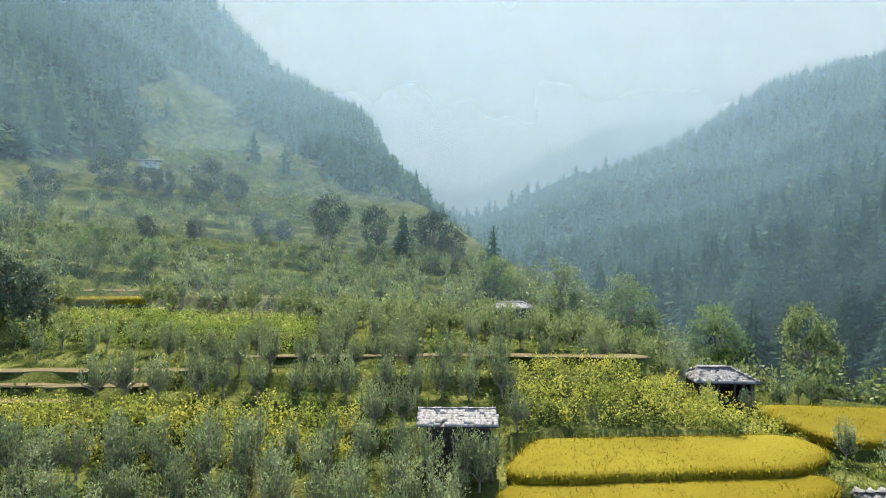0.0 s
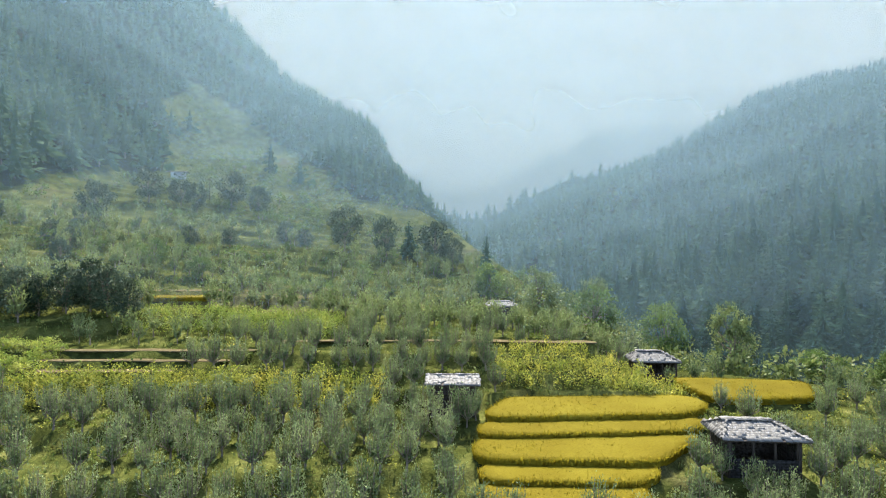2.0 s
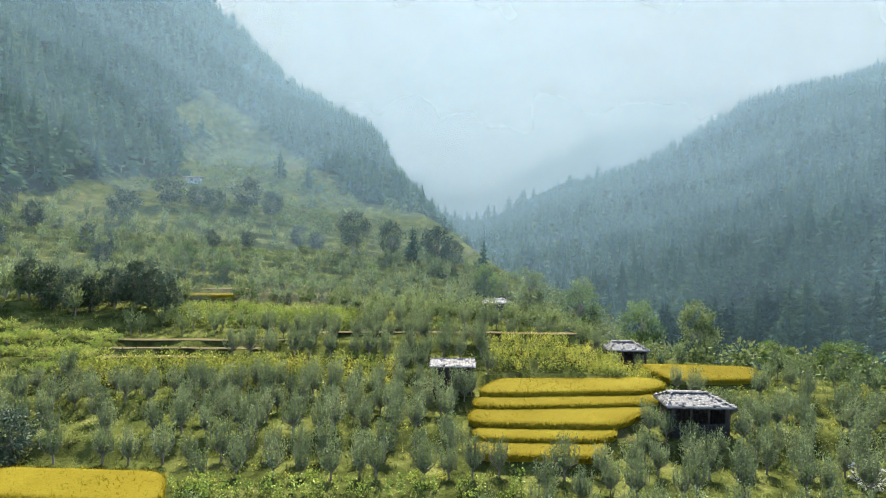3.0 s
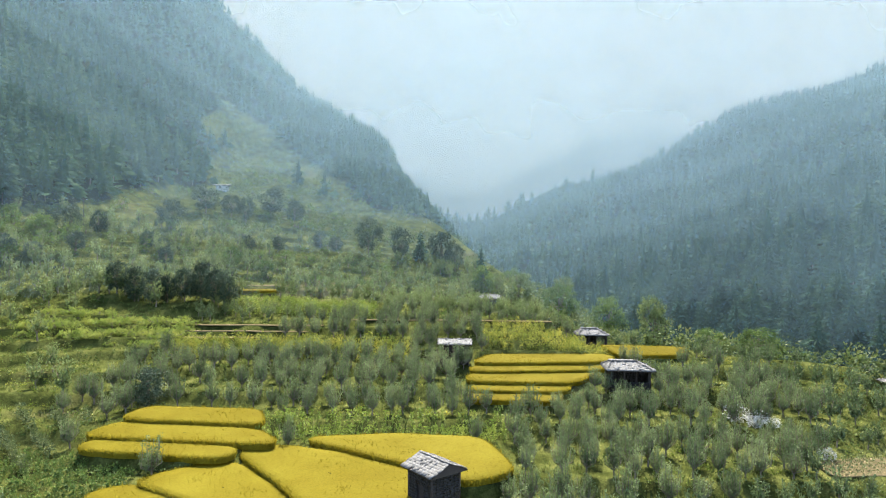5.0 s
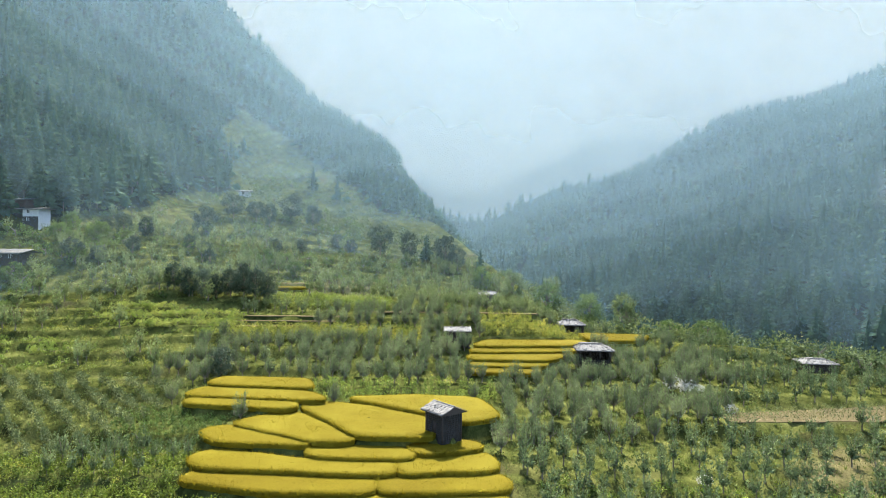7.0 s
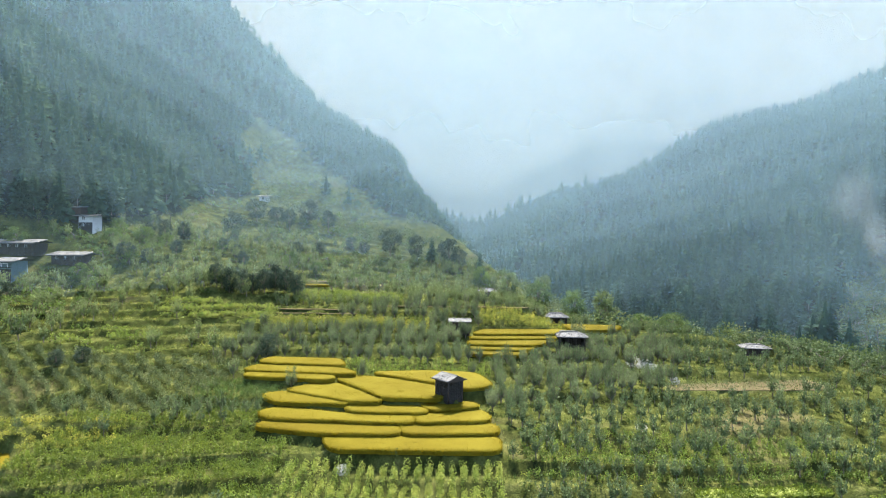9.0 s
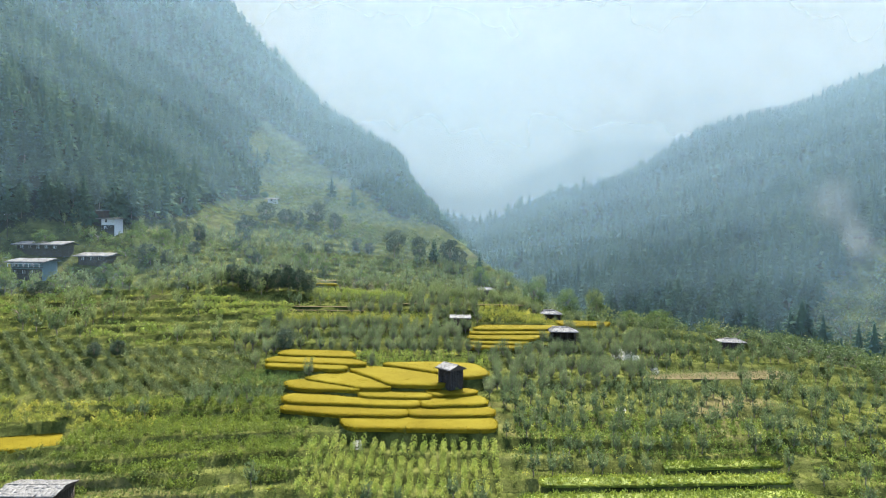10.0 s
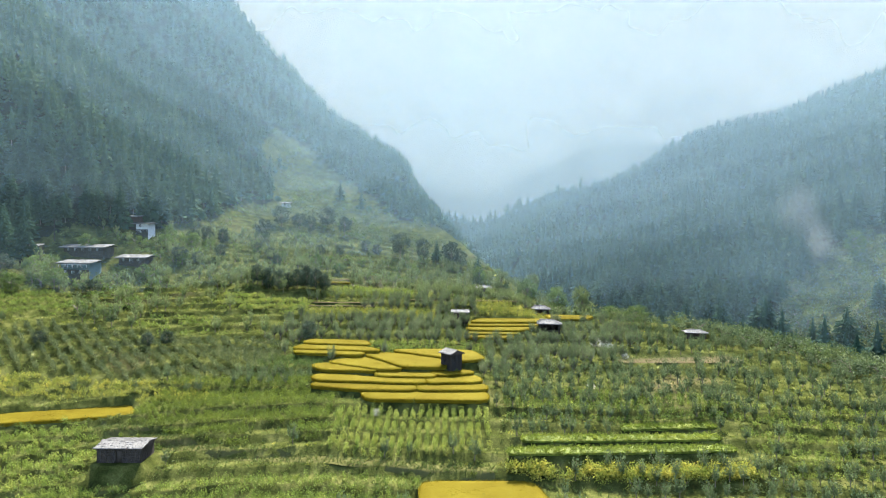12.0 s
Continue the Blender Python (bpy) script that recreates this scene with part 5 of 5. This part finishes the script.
# ---- mist ----
def mist_material(name, colour, density, clear, patch=0.011, start=None, puff=False):
    """Thin lit vapour: mostly see-through, a little thicker in drifting patches, thinning out between the two heights of clear."""
    m, n, l, p = material(name)
    geo = n.new("ShaderNodeNewGeometry")
    sep = n.new("ShaderNodeSeparateXYZ")
    l.new(geo.outputs["Position"], sep.inputs[0])
    drift = noise_node(n, l, patch, 3, geo.outputs["Position"], 0.5)
    thick = n.new("ShaderNodeMapRange")
    l.new(drift.outputs["Fac"], thick.inputs["Value"])
    for key, v in (("From Min", 0.25), ("From Max", 0.75), ("To Min", density * 0.65), ("To Max", min(1.0, density * 1.35))):
        thick.inputs[key].default_value = v
    fade = n.new("ShaderNodeMapRange")
    fade.interpolation_type = "SMOOTHERSTEP"
    l.new(sep.outputs["Z"], fade.inputs["Value"])
    for key, v in (("From Min", clear[0]), ("From Max", clear[1]), ("To Min", 1.0), ("To Max", 0.0)):
        fade.inputs[key].default_value = v
    fac = n.new("ShaderNodeMath")
    fac.operation = "MULTIPLY"
    l.new(thick.outputs[0], fac.inputs[0])
    l.new(fade.outputs[0], fac.inputs[1])
    if start or puff:
        edge = n.new("ShaderNodeMapRange")
        edge.interpolation_type = "SMOOTHERSTEP"
        if start:
            l.new(sep.outputs["X"], edge.inputs["Value"])
            edge.inputs["From Min"].default_value, edge.inputs["From Max"].default_value = start
        else:
            co = n.new("ShaderNodeTexCoord")
            gap = n.new("ShaderNodeVectorMath")
            gap.operation = "LENGTH"
            l.new(co.outputs["Object"], gap.inputs[0])
            l.new(gap.outputs["Value"], edge.inputs["Value"])
            edge.inputs["From Min"].default_value, edge.inputs["From Max"].default_value = 1.0, 0.1
        soft = n.new("ShaderNodeMath")
        soft.operation = "MULTIPLY"
        l.new(fac.outputs[0], soft.inputs[0])
        l.new(edge.outputs[0], soft.inputs[1])
        fac = soft
    p.inputs["Base Color"].default_value = (*colour, 1)
    p.inputs["Roughness"].default_value, p.inputs["Specular IOR Level"].default_value = 1.0, 0.0
    t = n.new("ShaderNodeBsdfTranslucent")
    t.inputs["Color"].default_value = (*colour, 1)
    vapour = n.new("ShaderNodeMixShader")
    vapour.inputs[0].default_value = 0.5
    l.new(p.outputs[0], vapour.inputs[1])
    l.new(t.outputs[0], vapour.inputs[2])
    clear_air = n.new("ShaderNodeBsdfTransparent")
    mix = n.new("ShaderNodeMixShader")
    l.new(fac.outputs[0], mix.inputs[0])
    l.new(clear_air.outputs[0], mix.inputs[1])
    l.new(vapour.outputs[0], mix.inputs[2])
    l.new(mix.outputs[0], n["Material Output"].inputs["Surface"])
    return m


def mist_bank(y, density, colour, clear, half=900.0):
    """A bank of mist right across the valley, its wings drawn out along the slopes towards the farms."""
    th = np.linspace(-1, 1, 61)
    th = np.sign(th) * np.abs(th) ** 1.6
    near = np.clip(1.3 - y / 400, 0.0, 1.0)
    v = [(half * a, y - near * 130 * (1 - math.exp(-(half * a / (150 if a > 0 else 200)) ** 2)) + 3 * math.sin(9 * a + y), z) for z in (-60.0, clear[1] * 0.5, clear[1]) for a in th]
    q = [(r * 61 + i, r * 61 + i + 1, (r + 1) * 61 + i + 1, (r + 1) * 61 + i) for r in range(2) for i in range(60)]
    ob = new("mist_bank", quads_mesh("mist_bank", v, q, mist_material("mist", colour, density, clear), True))
    tagged(ob, "thin bluish morning mist hanging across the valley", "mist", kind="stuff")


BLUE_MIST, BRIGHT_MIST, PALE_MIST = (0.188, 0.29, 0.34), (0.198, 0.219, 0.223), (0.196, 0.207, 0.205)
for y, density in ((75, 0.06), (120, 0.085), (170, 0.11), (225, 0.13), (275, 0.13), (325, 0.16)):
    mist_bank(y, density, BLUE_MIST, (32 + 0.42 * (y + 125), 95 + 0.42 * (y + 125)))


def smoke_haze():
    """Blue smoke that hangs in the gorge before the cedars."""
    xs = np.linspace(36, 420, 40)
    v = [(x, 92 - 0.62 * min(x - 36, 150) - 0.1 * max(0, x - 186), z) for z in (-40.0, 20.0, 115.0) for x in xs]
    q = [(r * 40 + i, r * 40 + i + 1, (r + 1) * 40 + i + 1, (r + 1) * 40 + i) for r in range(2) for i in range(39)]
    ob = new("mist_bank", quads_mesh("mist_bank", v, q, mist_material("gorge_smoke", BLUE_MIST, 0.11, (55, 112), start=(38.0, 105.0)), True))
    tagged(ob, "thin blue smoke hanging in the gorge before the cedars", "mist", kind="stuff")


def smoke_plume(x, y, z, wide, high, lean, density):
    """A soft drifting puff of smoke."""
    th = np.linspace(0, 2 * math.pi, 28, endpoint=False)
    v = np.vstack([np.column_stack([np.cos(th) * r, 0.12 * np.sin(2 * th) * r, np.sin(th) * r]) for r in (0.02, 0.4, 0.75, 1.0)])
    q = [(r * 28 + i, r * 28 + (i + 1) % 28, (r + 1) * 28 + (i + 1) % 28, (r + 1) * 28 + i) for r in range(3) for i in range(28)]
    ob = new("smoke_plume", quads_mesh("smoke_plume", v, q, mist_material("plume", PALE_MIST, density, (900, 1000), 0.09, puff=True), True))
    tagged(ob, "pale smoke rising from the slope across the stream", "smoke", kind="stuff")
    ob.matrix_world = pose(x, y, z, 0, lean, 0) @ Matrix.Diagonal((wide, 4, high, 1))


smoke_haze()
for x, y, z, wide, high, lean, density in ((122, 86, 31, 7, 13, -22, 0.32), (116, 88, 42, 11, 12, 15, 0.22), (128, 84, 24, 10, 5, 10, 0.25)):
    smoke_plume(x, y, z, wide, high, lean, density)
mist_bank(420, 0.68, BRIGHT_MIST, (80, 255))
mist_bank(640, 0.93, PALE_MIST, (180, 560), 1400)


# ---- power line ----
def power_pole(x, y, h):
    z = float(ground_at(x, y)[0])
    ob = new("power_pole")
    tagged(ob, "thin grey power pole with a crossarm", "pole", "power poles")
    part("mast", quads_mesh("mast", *tube([(0, 0, -0.4), (0, 0, h)], [0.11, 0.07], 6), M_WOOD, True), ob)
    part("crossarm", quads_mesh("crossarm", *box(-0.7, 0.7, -0.05, 0.05, h - 0.5, h - 0.38), M_WOOD), ob)
    for k in (-0.6, 0.0, 0.6):
        part("insulator", quads_mesh("insulator", *tube([(k, 0, h - 0.38), (k, 0, h - 0.2)], [0.04, 0.03], 5), M_WHITE), ob)
    ob.matrix_world = pose(x, y, z, 0, 0, 40)
    return Vector((x, y, z + h - 0.2))


tops = [power_pole(-128, 66, 7), power_pole(-92, 100, 7), power_pole(-66, 150, 7)]
for a, b in zip(tops[:-1], tops[1:]):
    for k in (-0.6, 0.0, 0.6):
        off = Vector((k * math.cos(radians(40)), k * math.sin(radians(40)), 0))
        pts = [tuple(a.lerp(b, f) + off - Vector((0, 0, 4.5 * f * (1 - f)))) for f in np.linspace(0, 1, 13)]
        w = new("power_cable", quads_mesh("power_cable", *tube(pts, [0.009] * 13, 3), M_STONE))
        tagged(w, "thin dark overhead power cable between poles", "cable", "power cables")
